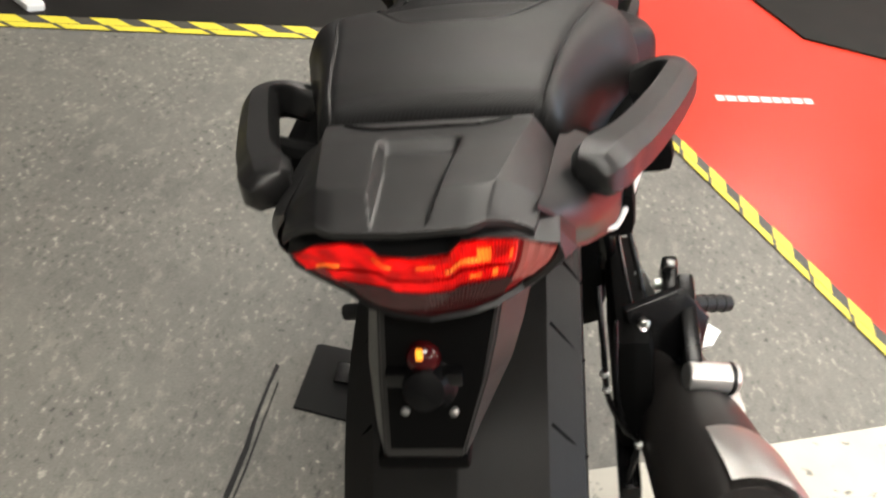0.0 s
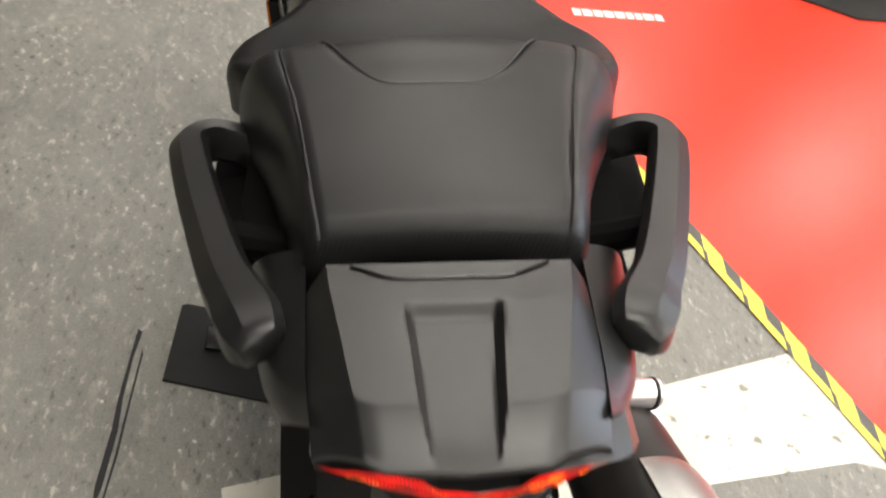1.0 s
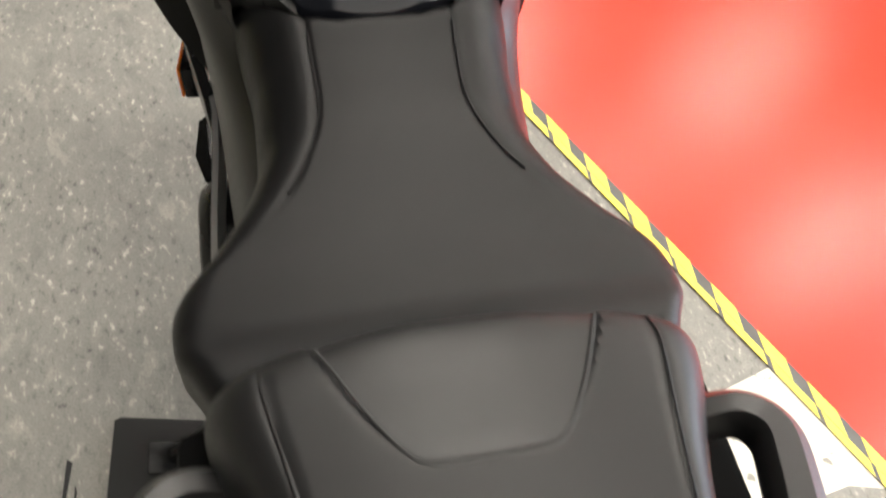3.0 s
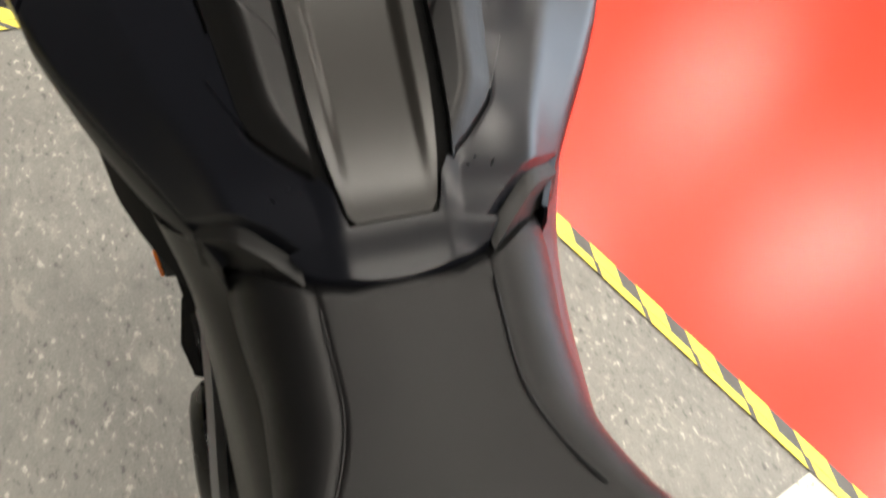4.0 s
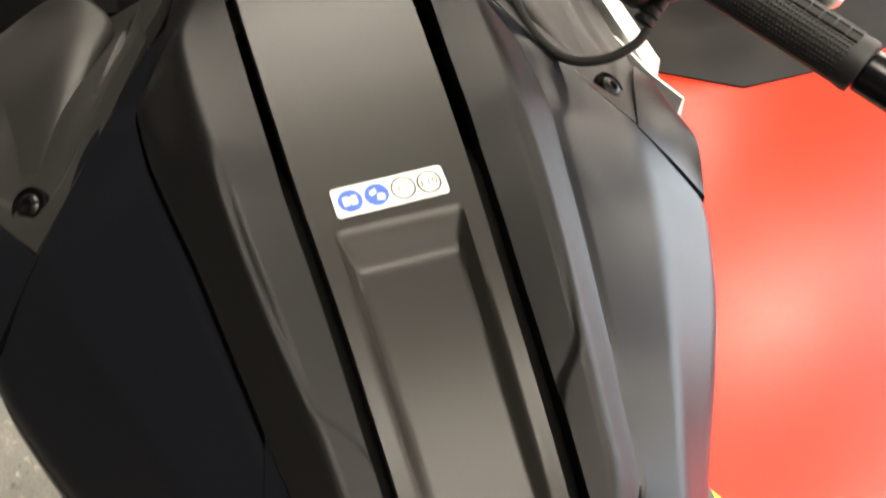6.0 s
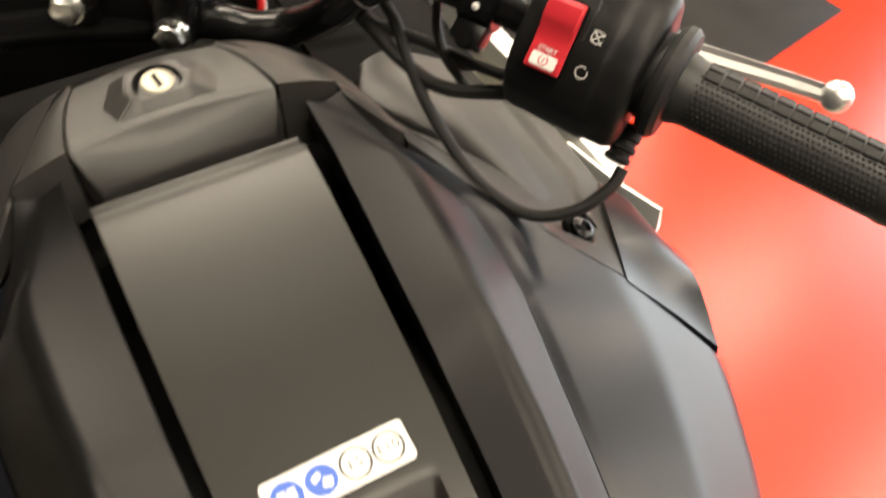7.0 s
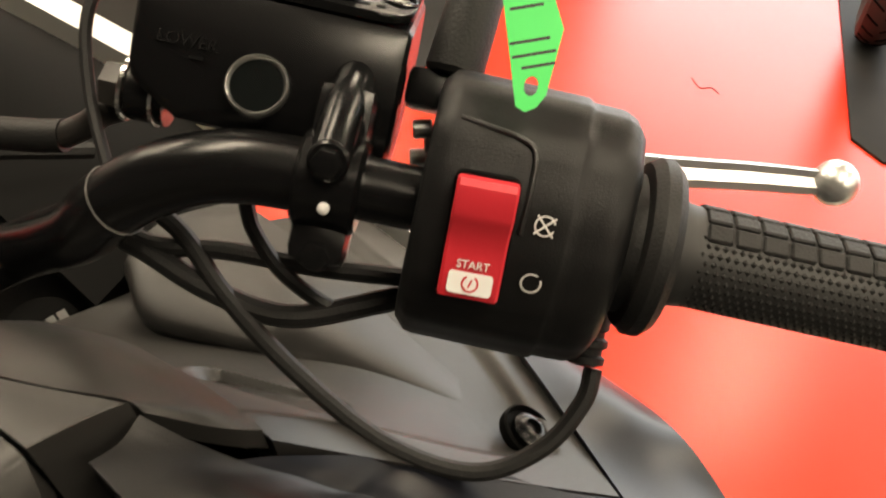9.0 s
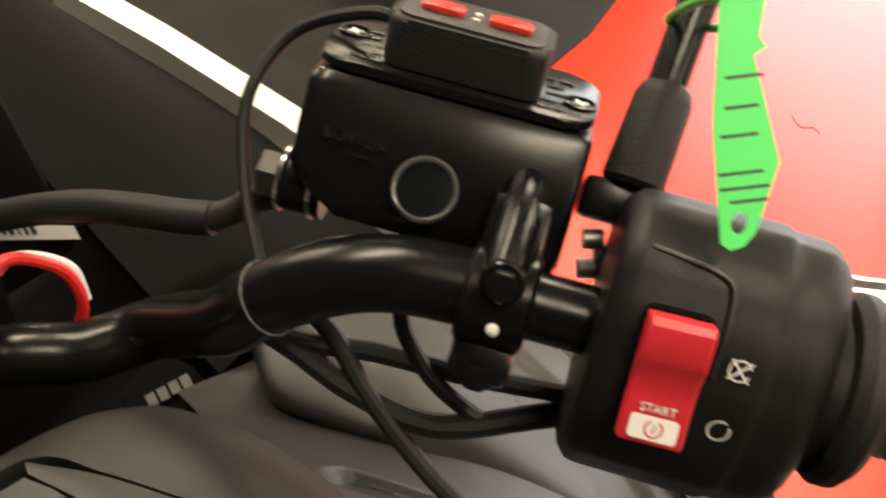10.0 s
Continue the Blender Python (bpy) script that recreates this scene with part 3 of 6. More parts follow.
# shoulder cowls in front of the tank cover, each with a bolt
for sx in (-1, 1):
    def mirrored(rows):
        return [[(sx * x, y, z) for x, y, z in r] for r in rows]
    bm = bmesh.new()
    lattice(bm, mirrored([[(0.112, 1.227, 1.034), (0.141, 1.204, 1.004), (0.175, 1.17, 0.977), (0.204, 1.142, 0.955)],
                          [(0.112, 1.25, 1.036), (0.15, 1.232, 1.0), (0.193, 1.205, 0.96), (0.235, 1.2, 0.935)],
                          [(0.11, 1.285, 1.031), (0.154, 1.282, 0.984), (0.215, 1.275, 0.945), (0.27, 1.255, 0.905)],
                          [(0.106, 1.345, 0.99), (0.155, 1.345, 0.958), (0.22, 1.335, 0.935), (0.28, 1.305, 0.9)],
                          [(0.108, 1.4, 0.965), (0.16, 1.4, 0.945), (0.23, 1.4, 0.93), (0.285, 1.38, 0.905)]]), 110, 110, 0.03, scoop)
    cowl = part("shoulder_cowl", bm, cover_plastic, bike, "black plastic shoulder cowl with a bolt")
    bm = bmesh.new()
    lattice(bm, mirrored([[(0.2035, 1.1375, 0.955), (0.226, 1.1165, 0.933), (0.247, 1.0985, 0.909)],
                          [(0.234, 1.198, 0.941), (0.25, 1.173, 0.934), (0.263, 1.145, 0.922)],
                          [(0.268, 1.255, 0.912), (0.278, 1.232, 0.907), (0.286, 1.206, 0.892)]]), 16, 24, 0.035)
    part("outer_cowl", bm, satin, bike, "satin black outer cowl")
    # added near-black backing closes the gap between the two cowls
    bm = bmesh.new()
    lattice(bm, mirrored([[(0.185, 1.155, 0.94), (0.206, 1.141, 0.936), (0.23, 1.12, 0.92)], [(0.215, 1.212, 0.918), (0.238, 1.198, 0.912), (0.262, 1.18, 0.9)], [(0.25, 1.27, 0.89), (0.272, 1.255, 0.885), (0.295, 1.238, 0.875)], [(0.262, 1.35, 0.885), (0.28, 1.33, 0.88), (0.3, 1.3, 0.868)]]), 8, 12, 0.02)
    part("cowl_backing", bm, deep_black, bike)
    bm = bmesh.new()
    lattice(bm, mirrored([[(0.1915, 1.222, 0.944), (0.193, 1.2235, 0.949), (0.2, 1.2245, 0.949), (0.214, 1.227, 0.938)],
                          [(0.173, 1.258, 0.951), (0.1755, 1.26, 0.961), (0.19, 1.263, 0.961), (0.216, 1.268, 0.944)],
                          [(0.153, 1.303, 0.963), (0.156, 1.306, 0.974), (0.18, 1.311, 0.973), (0.222, 1.318, 0.948)],
                          [(0.1355, 1.355, 0.958), (0.139, 1.358, 0.971), (0.172, 1.372, 0.971), (0.226, 1.385, 0.945)],
                          [(0.146, 1.392, 0.955), (0.15, 1.39, 0.974), (0.178, 1.398, 0.972), (0.226, 1.41, 0.94)]]), 30, 60, 0.02)
    part("cowl_ledge", bm, cover_plastic, cowl, "raised ledge of the cowl")
    bm = bmesh.new()
    pn = Vector((sx * 0.45, -0.35, 0.82))
    turned(bm, (sx * 0.206, 1.191, 0.9475), pn, [(0, 0.0135), (0.004, 0.0135), (0.0048, 0.0125), (0.002, 0.0115), (0.002, 0.0)], 28)
    bolt = part("bolt_recess", bm, deep_black, cowl)
    bm = bmesh.new()
    turned(bm, Vector((sx * 0.206, 1.191, 0.9475)) + pn.normalized() * 0.001, pn, [(0, 0.0085), (0.004, 0.0085), (0.0062, 0.006), (0.0065, 0.004), (0.004, 0.0035), (0.004, 0)], 20)
    part("bolt", bm, gloss_black, cowl)
    bm = bmesh.new()
    edge_pts = [(0.285, 1.32, 0.895), (0.296, 1.268, 0.888), (0.304, 1.226, 0.89)]
    rings(bm, [[(sx * x, y, z), (sx * (x + 0.004), y + 0.003, z - 0.002), (sx * (x + 0.005), y + 0.003, z - 0.02), (sx * (x - 0.002), y, z - 0.03)] for x, y, z in edge_pts])
    part("white_fairing_edge", bm, white_paint, bike, "glossy white fairing edge")

# lock block at the top of the lid: front face, crest and falling top
block_w = line((1.246, 0.0465), (1.258, 0.0535), (1.275, 0.0528), (1.295, 0.0485), (1.32, 0.042), (1.333, 0.036))
bm = bmesh.new()
LK = []
for mid, rim_edge in (((1.2468, 1.03), (1.2468, 1.03)), ((1.2468, 1.0515), (1.2468, 1.05)), ((1.2475, 1.0548), (1.2472, 1.053)), ((1.2555, 1.0635), (1.2525, 1.0625)), ((1.2645, 1.0712), (1.2565, 1.0712)), ((1.268, 1.0724), (1.2595, 1.0727)),
                      ((1.274, 1.0722), (1.266, 1.0725)), ((1.295, 1.071), (1.287, 1.071)), ((1.318, 1.0688), (1.312, 1.068)), ((1.33, 1.0655), (1.325, 1.065)), ((1.334, 1.06), (1.33, 1.055)), ((1.335, 1.035), (1.331, 1.035))):
    row = []
    for q in (-1.0, -0.985, -0.9, -0.7, -0.45, -0.2, 0.0, 0.2, 0.45, 0.7, 0.9, 0.985, 1.0):
        k = smoothstep(0.2, 1.0, abs(q))
        y, z = mid[0] + (rim_edge[0] - mid[0]) * k, mid[1] + (rim_edge[1] - mid[1]) * k
        row.append((q * block_w(y), y, z - (0.02 if abs(q) == 1.0 else 0.0)))
    LK.append(row)
rings(bm, LK, closed=False, caps=False)
lock_block = part("lock_block", bm, cover_plastic, bike, "black plastic lock surround", smooth=40)
bm = bmesh.new()
low = [(-0.017, 1.2545, 1.0625), (0.017, 1.2545, 1.0625), (0.0285, 1.2685, 1.0715), (0.032, 1.288, 1.0705), (0.023, 1.314, 1.068), (-0.023, 1.314, 1.068), (-0.032, 1.288, 1.0705), (-0.0285, 1.2685, 1.0715)]
high = [(-0.0115, 1.277, 1.0758), (0.0115, 1.277, 1.0758), (0.015, 1.281, 1.0768), (0.017, 1.29, 1.077), (0.013, 1.306, 1.0758), (-0.013, 1.306, 1.0758), (-0.017, 1.29, 1.077), (-0.015, 1.281, 1.0768)]
rings(bm, [[(x, y, z - 0.01) for x, y, z in low], low, high])
bmesh.ops.bevel(bm, geom=bm.edges[:], offset=0.0009, segments=2, affect="EDGES")
part("lock_boss", bm, cover_plastic, lock_block, smooth=20)
bm = bmesh.new()
ka = Vector((0.0, -0.2, 0.98))
KC = Vector((0, 1.2885, 1.075))
turned(bm, KC, ka, [(0, 0.0088), (0.003, 0.0088), (0.0038, 0.008), (0.003, 0.0072), (0.0034, 0.0)], 32)
part("key_cylinder", bm, worn_alloy, lock_block, "bright metal key cylinder")
bm = bmesh.new()
turned(bm, KC, ka, [(0, 0.013), (0.0022, 0.013), (0.0028, 0.012), (0.001, 0.0095), (0.0, 0.009)], 32)
part("key_surround", bm, deep_black, lock_block)
# near-black bar stands for the shade inside the open slot
bm = bmesh.new()
box(bm, KC + ka.normalized() * 0.0035, (0.0026, 0.0095, 0.0008), Euler((radians(11), 0, radians(8))).to_matrix())
part("key_slot", bm, deep_black, lock_block)
# rim wedges beside the block, and the front covers that fall from them to the cowls
for sx in (-1, 1):
    def flip(rows):
        return [[(sx * x, y, z) for x, y, z in r] for r in rows]
    bm = bmesh.new()
    lattice(bm, flip([[(0.0542, 1.2555, 1.046), (0.064, 1.2535, 1.045), (0.075, 1.2515, 1.043), (0.083, 1.2495, 1.04)],
                      [(0.0546, 1.257, 1.072), (0.064, 1.2548, 1.0712), (0.075, 1.2525, 1.0695), (0.0838, 1.2505, 1.067)],
                      [(0.0545, 1.2595, 1.0742), (0.063, 1.2575, 1.0735), (0.073, 1.2555, 1.0715), (0.0825, 1.2535, 1.0685)],
                      [(0.0528, 1.277, 1.0728), (0.059, 1.2765, 1.0722), (0.065, 1.276, 1.071), (0.071, 1.2755, 1.0688)],
                      [(0.048, 1.3, 1.0705), (0.051, 1.302, 1.07), (0.054, 1.3035, 1.069), (0.057, 1.305, 1.0675)],
                      [(0.0405, 1.325, 1.0655), (0.041, 1.327, 1.065), (0.0415, 1.329, 1.0645), (0.042, 1.331, 1.0635)]]), 24, 60, 0.012)
    part("lid_rim", bm, cover_plastic, bike, "black plastic rim wedge beside the lock")
    bm = bmesh.new()
    lattice(bm, flip([[(0.0858, 1.2495, 1.0625), (0.096, 1.2395, 1.0525), (0.1035, 1.2335, 1.0455), (0.1115, 1.2305, 1.0375)],
                      [(0.0842, 1.2545, 1.0665), (0.094, 1.25, 1.0575), (0.1035, 1.246, 1.048), (0.113, 1.243, 1.034)],
                      [(0.0725, 1.276, 1.067), (0.086, 1.276, 1.06), (0.0985, 1.276, 1.05), (0.11, 1.276, 1.034)],
                      [(0.0582, 1.306, 1.066), (0.074, 1.31, 1.058), (0.088, 1.313, 1.048), (0.102, 1.316, 1.03)],
                      [(0.0425, 1.333, 1.062), (0.055, 1.342, 1.053), (0.066, 1.35, 1.042), (0.076, 1.358, 1.025)],
                      [(0.0, 1.336, 1.064), (0.0, 1.348, 1.056), (0.0, 1.36, 1.045), (0.0, 1.37, 1.028)]]), 30, 60, 0.012)
    part("front_cover", bm, cover_plastic, bike, "black plastic cover in front of the rim")
# added near-black backing keeps the gaps round the lock dark
bm = bmesh.new()
shell(bm, lambda u, v: ((2 * u - 1) * 0.125, 1.222 + 0.11 * v, 1.04 - 0.05 * abs(2 * u - 1) ** 2 - 0.02 * v), 20, 8, 0.05)
part("lock_backing", bm, deep_black, bike)

# ---- seats ----
seat_top = line((0.44, 0.868), (0.48, 0.86), (0.52, 0.846), (0.6, 0.835), (0.7, 0.842), (0.76, 0.855), (0.8, 0.8665), (0.83, 0.869))
seam_w = line((0.45, 0.15), (0.56, 0.142), (0.605, 0.11), (0.66, 0.075), (0.72, 0.058), (0.8, 0.0605), (0.83, 0.062))
seat_w = line((0.42, 0.135), (0.45, 0.143), (0.48, 0.157), (0.51, 0.171), (0.545, 0.175), (0.6, 0.153), (0.65, 0.129), (0.7, 0.114), (0.76, 0.112), (0.83, 0.12), (0.87, 0.124))


def seat_place(u, v):
    s = abs(2 * u - 1)
    end = 0.803 + 0.006 * smoothstep(0.3, 0.5, s) + 0.066 * smoothstep(0.5, 0.95, s)
    y = 0.43 + (end - 0.43) * v
    a, w = seam_w(min(y, 0.83)), seat_w(y)
    a = min(a, w - 0.02)
    if s < 0.55:
        x, z = a * s / 0.55, -0.003 * (s / 0.55) ** 2
    else:
        t = (s - 0.55) / 0.45
        x, z = a + (w - a) * math.sin(t * math.pi / 2), -0.003 - (0.014 + 0.041 * smoothstep(0.5, 0.68, y)) * (1 - math.cos(t * math.pi / 2)) - (0.008 + 0.012 * smoothstep(0.5, 0.6, y)) * t ** 3
    z -= 0.0018 * math.exp(-((s - 0.55) / 0.012) ** 2) * smoothstep(0.59, 0.68, y)
    return math.copysign(x, 2 * u - 1), y, seat_top(y) + z - 0.009 * smoothstep(0.96, 1.0, v)


bm = bmesh.new()
shell(bm, seat_place, 80, 80, 0.03, 0.002)
rider_seat = part("rider_seat", bm, smooth_vinyl, bike, "smooth black vinyl rider seat with a narrow nose")
for sx in (-1, 1):
    bm = bmesh.new()
    tube(bm, [(sx * (seam_w(y) + d), y, seat_top(y) + 0.0 - 0.003) for y in (0.635, 0.66, 0.69, 0.72, 0.76, 0.785) for d in (0.0,)], 0.0011, 6, 6)
    part("seam_piping", bm, smooth_vinyl, rider_seat)
    bm = bmesh.new()
    box(bm, (sx * 0.0605, 0.793, 0.8585), (0.003, 0.007, 0.002), bevel=0.0005)
    part("seam_tab", bm, print_white, rider_seat, "pale seam tab")

# passenger seat
pil_top = line((0.212, 0.902), (0.216, 0.92), (0.226, 0.929), (0.25, 0.931), (0.32, 0.925), (0.4, 0.912), (0.43, 0.906), (0.45, 0.898), (0.464, 0.882), (0.474, 0.858))
pil_seam = line((0.19, 0.069), (0.25, 0.078), (0.35, 0.094), (0.45, 0.112), (0.48, 0.112))
pil_w = line((0.195, 0.08), (0.22, 0.089), (0.3, 0.106), (0.36, 0.124), (0.42, 0.147), (0.45, 0.154), (0.475, 0.15))


def pillion_place(u, v):
    s = abs(2 * u - 1)
    y = 0.213 + (0.49 - 0.028 * smoothstep(0.1, 1.0, s) - 0.213) * v
    yt = 0.213 + 0.261 * v
    a, w = pil_seam(y), pil_w(y)
    if s < 0.6:
        x, z = a * s / 0.6, -0.004 * (s / 0.6) ** 2
    else:
        t = (s - 0.6) / 0.4
        x, z = a + (w - a) * math.sin(t * math.pi / 2) ** 1.0, -0.004 - 0.055 * (1 - math.cos(t * math.pi / 2)) - 0.035 * t ** 4
    z -= 0.0015 * math.exp(-((s - 0.6) / 0.012) ** 2)
    pad = smoothstep(-0.002, 0.01, y - line((0.0, 0.367), (0.03, 0.368), (0.045, 0.38), (0.08, 0.445), (0.1, 0.5))(x))
    z -= 0.0028 * pad + 0.003 * smoothstep(0.0, 0.06, y - 0.37) * pad
    return math.copysign(x, 2 * u - 1), y, pil_top(yt) + z


bm = bmesh.new()
shell(bm, pillion_place, 84, 84, 0.03, 0.003)
pillion = part("passenger_seat", bm, vinyl, bike, "ribbed black vinyl passenger seat with a stitched pad")


# smooth pad let into the front of the passenger seat
pad_x = line((0.3665, 0.026), (0.37, 0.036), (0.381, 0.0445), (0.408, 0.059), (0.437, 0.072), (0.458, 0.081), (0.48, 0.089))


def pad_place(u, v):
    y = 0.3672 + 0.094 * v
    x = (2 * u - 1) * (pad_x(y) - 0.0012)
    s = 0.6 * abs(x) / pil_seam(y)
    yt = 0.213 + 0.261 * (y - 0.213) / (0.277 - 0.028 * smoothstep(0.1, 1.0, s))
    return x, y, pil_top(yt) - 0.004 * (s / 0.6) ** 2 - 0.0012 - 0.0025 * smoothstep(0.0, 0.06, y - 0.37)


bm = bmesh.new()
shell(bm, pad_place, 40, 40, 0.004, 0.0006)
part("seat_pad", bm, polished_vinyl, pillion, "smooth black vinyl pad with a stitched edge")
bm = bmesh.new()
half = [(0.0, 0.366), (0.02, 0.366), (0.034, 0.369), (0.045, 0.381), (0.06, 0.408), (0.073, 0.437), (0.082, 0.458)]
seam = [(-x, y) for x, y in half[:0:-1]] + half
tube(bm, [(x, y, pil_top(0.213 + 0.261 * (y - 0.213) / (0.277 - 0.028 * smoothstep(0.1, 1.0, 0.6 * abs(x) / pil_seam(y)))) - 0.004 * (abs(x) / pil_seam(y)) ** 2 - 0.0004) for x, y in seam], 0.0011, 6, 6)
part("stitching", bm, print_dark, pillion)
for sx in (-1, 1):
    bm = bmesh.new()
    tube(bm, [(sx * (pil_seam(y) + 0.001), y, pil_top(y) - 0.0042) for y in (0.214, 0.26, 0.32, 0.38, 0.43, 0.452)], 0.001, 6, 6)
    part("seam_piping", bm, smooth_vinyl, pillion)
# near-black base blocks also fill in the shaded gap behind the seat
bm = bmesh.new()
box(bm, (0, 0.32, 0.855), (0.17, 0.27, 0.06), bevel=0.02)
box(bm, (0, 0.6, 0.79), (0.15, 0.4, 0.05), bevel=0.02)
part("seat_base", bm, deep_black, bike)

# ---- tail ----
tail_top = line((0.04, 0.944), (0.06, 0.9455), (0.1, 0.942), (0.15, 0.935), (0.187, 0.928))
plate_w = line((0.04, 0.043), (0.07, 0.047), (0.12, 0.056), (0.187, 0.067))
seam_x = line((0.04, 0.063), (0.07, 0.07), (0.12, 0.075), (0.187, 0.0795))


def tail_place(u, v):
    s = 2 * u - 1
    q = abs(s)
    y0 = 0.049 + 0.004 * q + 0.015 * smoothstep(0.55, 1.0, q)
    y = y0 + (0.186 - y0) * v
    a, w = plate_w(y), seam_x(y)
    if q < 0.72:
        x, z = a * q / 0.72, 0.0
    else:
        t = (q - 0.72) / 0.28
        x, z = a + (w - a) * t, -line((0.05, 0.009), (0.1, 0.015), (0.18, 0.019))(y) * t - 0.004 * t * t
    edge = line((0.05, 0.019), (0.1, 0.0215), (0.151, 0.026), (0.19, 0.027))(y)
    # sunken middle, open to the rear
    sunk = (1 - smoothstep(edge - 0.005, edge + 0.0005, x)) * (1 - smoothstep(0.142, 0.155, y))
    # sloping rear facets of the two raised plates
    slope = min(1.0, max(0.0, 1.12 - (y - y0) / 0.027))
    z -= 0.0075 * max(sunk, slope)
    return math.copysign(x, s), y, tail_top(y) + z


bm = bmesh.new()
shell(bm, tail_place, 100, 70, 0.004, 0.0004)
cover = part("tail_cover", bm, plastic, bike, "grained black tail cover with a recessed rack plate", smooth=28)
bm = bmesh.new()
tube(bm, [(x, y, tail_top(y) + 0.0006) for x, y in ((-0.054, 0.184), (-0.045, 0.179), (-0.034, 0.1735), (-0.02, 0.1725), (0.02, 0.1725), (0.034, 0.1735), (0.045, 0.179), (0.054, 0.184))], 0.0011, 8, 4)
part("seat_lip", bm, gloss_black, cover, "thin black lip in front of the rack plate")
for sx in (-1, 1):
    bm = bmesh.new()
    lattice(bm, [[(sx * x, y, z) for x, y, z in r] for r in ([(0.0715, 0.084, 0.928), (0.0755, 0.12, 0.92), (0.0805, 0.19, 0.904), (0.084, 0.235, 0.892)], [(0.083, 0.098, 0.91), (0.095, 0.13, 0.9), (0.106, 0.2, 0.88), (0.112, 0.255, 0.866)], [(0.09, 0.112, 0.89), (0.104, 0.145, 0.874), (0.12, 0.215, 0.848), (0.128, 0.275, 0.832)], [(0.09, 0.128, 0.868), (0.102, 0.16, 0.85), (0.12, 0.213, 0.825), (0.131, 0.285, 0.803)])], 30, 18, 0.003)
    part("tail_side", bm, plastic, bike, "black tail side panel")
    bm = bmesh.new()
    tube(bm, [(sx * 0.112, 0.188, 0.836), (sx * 0.1205, 0.213, 0.823), (sx * 0.131, 0.268, 0.806), (sx * 0.143, 0.34, 0.788)], lambda k: 0.0015 + 0.003 * k, 8)
    part("tail_stripe", bm, white_paint, bike, "white stripe under the tail side")
bm = bmesh.new()
box(bm, (0, 0.25, 0.85), (0.12, 0.24, 0.07), bevel=0.02)
part("tail_core", bm, deep_black, bike)

# grab rails
for sx in (-1, 1):
    rail_pts = [(0.1, 0.147, 0.902), (0.104, 0.154, 0.902), (0.111, 0.172, 0.898), (0.119, 0.19, 0.893), (0.132, 0.22, 0.885), (0.155, 0.29, 0.868), (0.174, 0.355, 0.855), (0.18, 0.388, 0.847), (0.167, 0.408, 0.84), (0.14, 0.412, 0.828), (0.115, 0.4, 0.815)]
    C = spline(rail_pts, 6)
    bm = bmesh.new()
    loops = []
    for i, p in enumerate(C):
        d = (C[min(i + 1, len(C) - 1)] - C[max(i - 1, 0)]).normalized()
        out = Vector((d.y, -d.x, 0)).normalized()
        upv = out.cross(d)
        if upv.z < 0:
            upv = -upv
        k = i / (len(C) - 1)
        w = line((0, 0.0075), (0.03, 0.011), (0.08, 0.0145), (0.14, 0.0175), (0.2, 0.0185), (0.33, 0.016), (0.6, 0.0145), (0.8, 0.0125), (1, 0.01))(k)
        h = line((0, 0.0065), (0.04, 0.01), (0.1, 0.0135), (0.2, 0.016), (1, 0.016))(k)
        loop = []
        for a, b in ((-1, -0.6), (-1, 0.55), (-0.7, 1), (0.35, 1), (1, 0.45), (1, -0.6), (0.6, -1), (-0.6, -1)):
            q = p + out * a * w + upv * b * h
            loop.append((sx * q.x, q.y, q.z))
        loops.append(loop if sx > 0 else loop[::-1])
    rings(bm, loops)
    bmesh.ops.bevel(bm, geom=[e for e in bm.edges if len(e.link_faces) == 2 and e.calc_face_angle(0) > 0.5], offset=0.0014, segments=2, affect="EDGES")
    rail = part("grab_rail", bm, plastic, bike, "grained black plastic grab rail")
    bm = bmesh.new()
    tube(bm, [(sx * 0.08, 0.29, 0.835), (sx * 0.12, 0.283, 0.85), (sx * 0.155, 0.275, 0.868)], 0.012, 10)
    part("rail_bracket", bm, deep_black, rail)
    bm = bmesh.new()
    tube(bm, [(sx * 0.07, 0.2, 0.86), (sx * 0.1, 0.19, 0.875), (sx * 0.125, 0.2, 0.885)], 0.011, 10)
    part("rail_foot", bm, deep_black, rail)
    # mount blocks are near-black and enlarged to darken the rail window
    bm = bmesh.new()
    box(bm, (sx * 0.118, 0.37, 0.8), (0.05, 0.11, 0.06), bevel=0.01)
    part("rail_mount", bm, deep_black, rail)
    bm = bmesh.new()
    box(bm, (sx * 0.116, 0.29, 0.805), (0.04, 0.09, 0.04), bevel=0.01)
    part("rail_mount", bm, deep_black, rail)
    # this one is an added black filler that hides the floor below
    bm = bmesh.new()
    box(bm, (sx * 0.138, 0.41, 0.79), (0.075, 0.12, 0.03), bevel=0.012)
    part("side_cover", bm, deep_black, bike)
    bm = bmesh.new()
    turned(bm, (sx * 0.112, 0.262, 0.852), (sx * -0.3, -0.5, 0.8), [(0, 0.005), (0.003, 0.005), (0.004, 0.0035), (0.002, 0.0025), (0.002, 0)], 12)
    part("bolt", bm, steel_dark, rail)

# tail lamp
def lamp_place(u, v):
    s = 2 * u - 1
    q = abs(s)
    x = 0.006 + s * line((0, 0.077), (0.4, 0.072), (0.6, 0.067), (1, 0.052))(v)
    y = 0.052 + 0.008 * q + 0.018 * q ** 3 + 0.02 * v
    top = 0.9205 + 0.0075 * smoothstep(0.22, 0.33, q) - 0.006 * smoothstep(0.45, 0.8, q) - 0.014 * smoothstep(0.72, 1.0, q)
    z = top + (0.863 + 0.002 * q * q - top) * v
    return Vector((x, y, z))


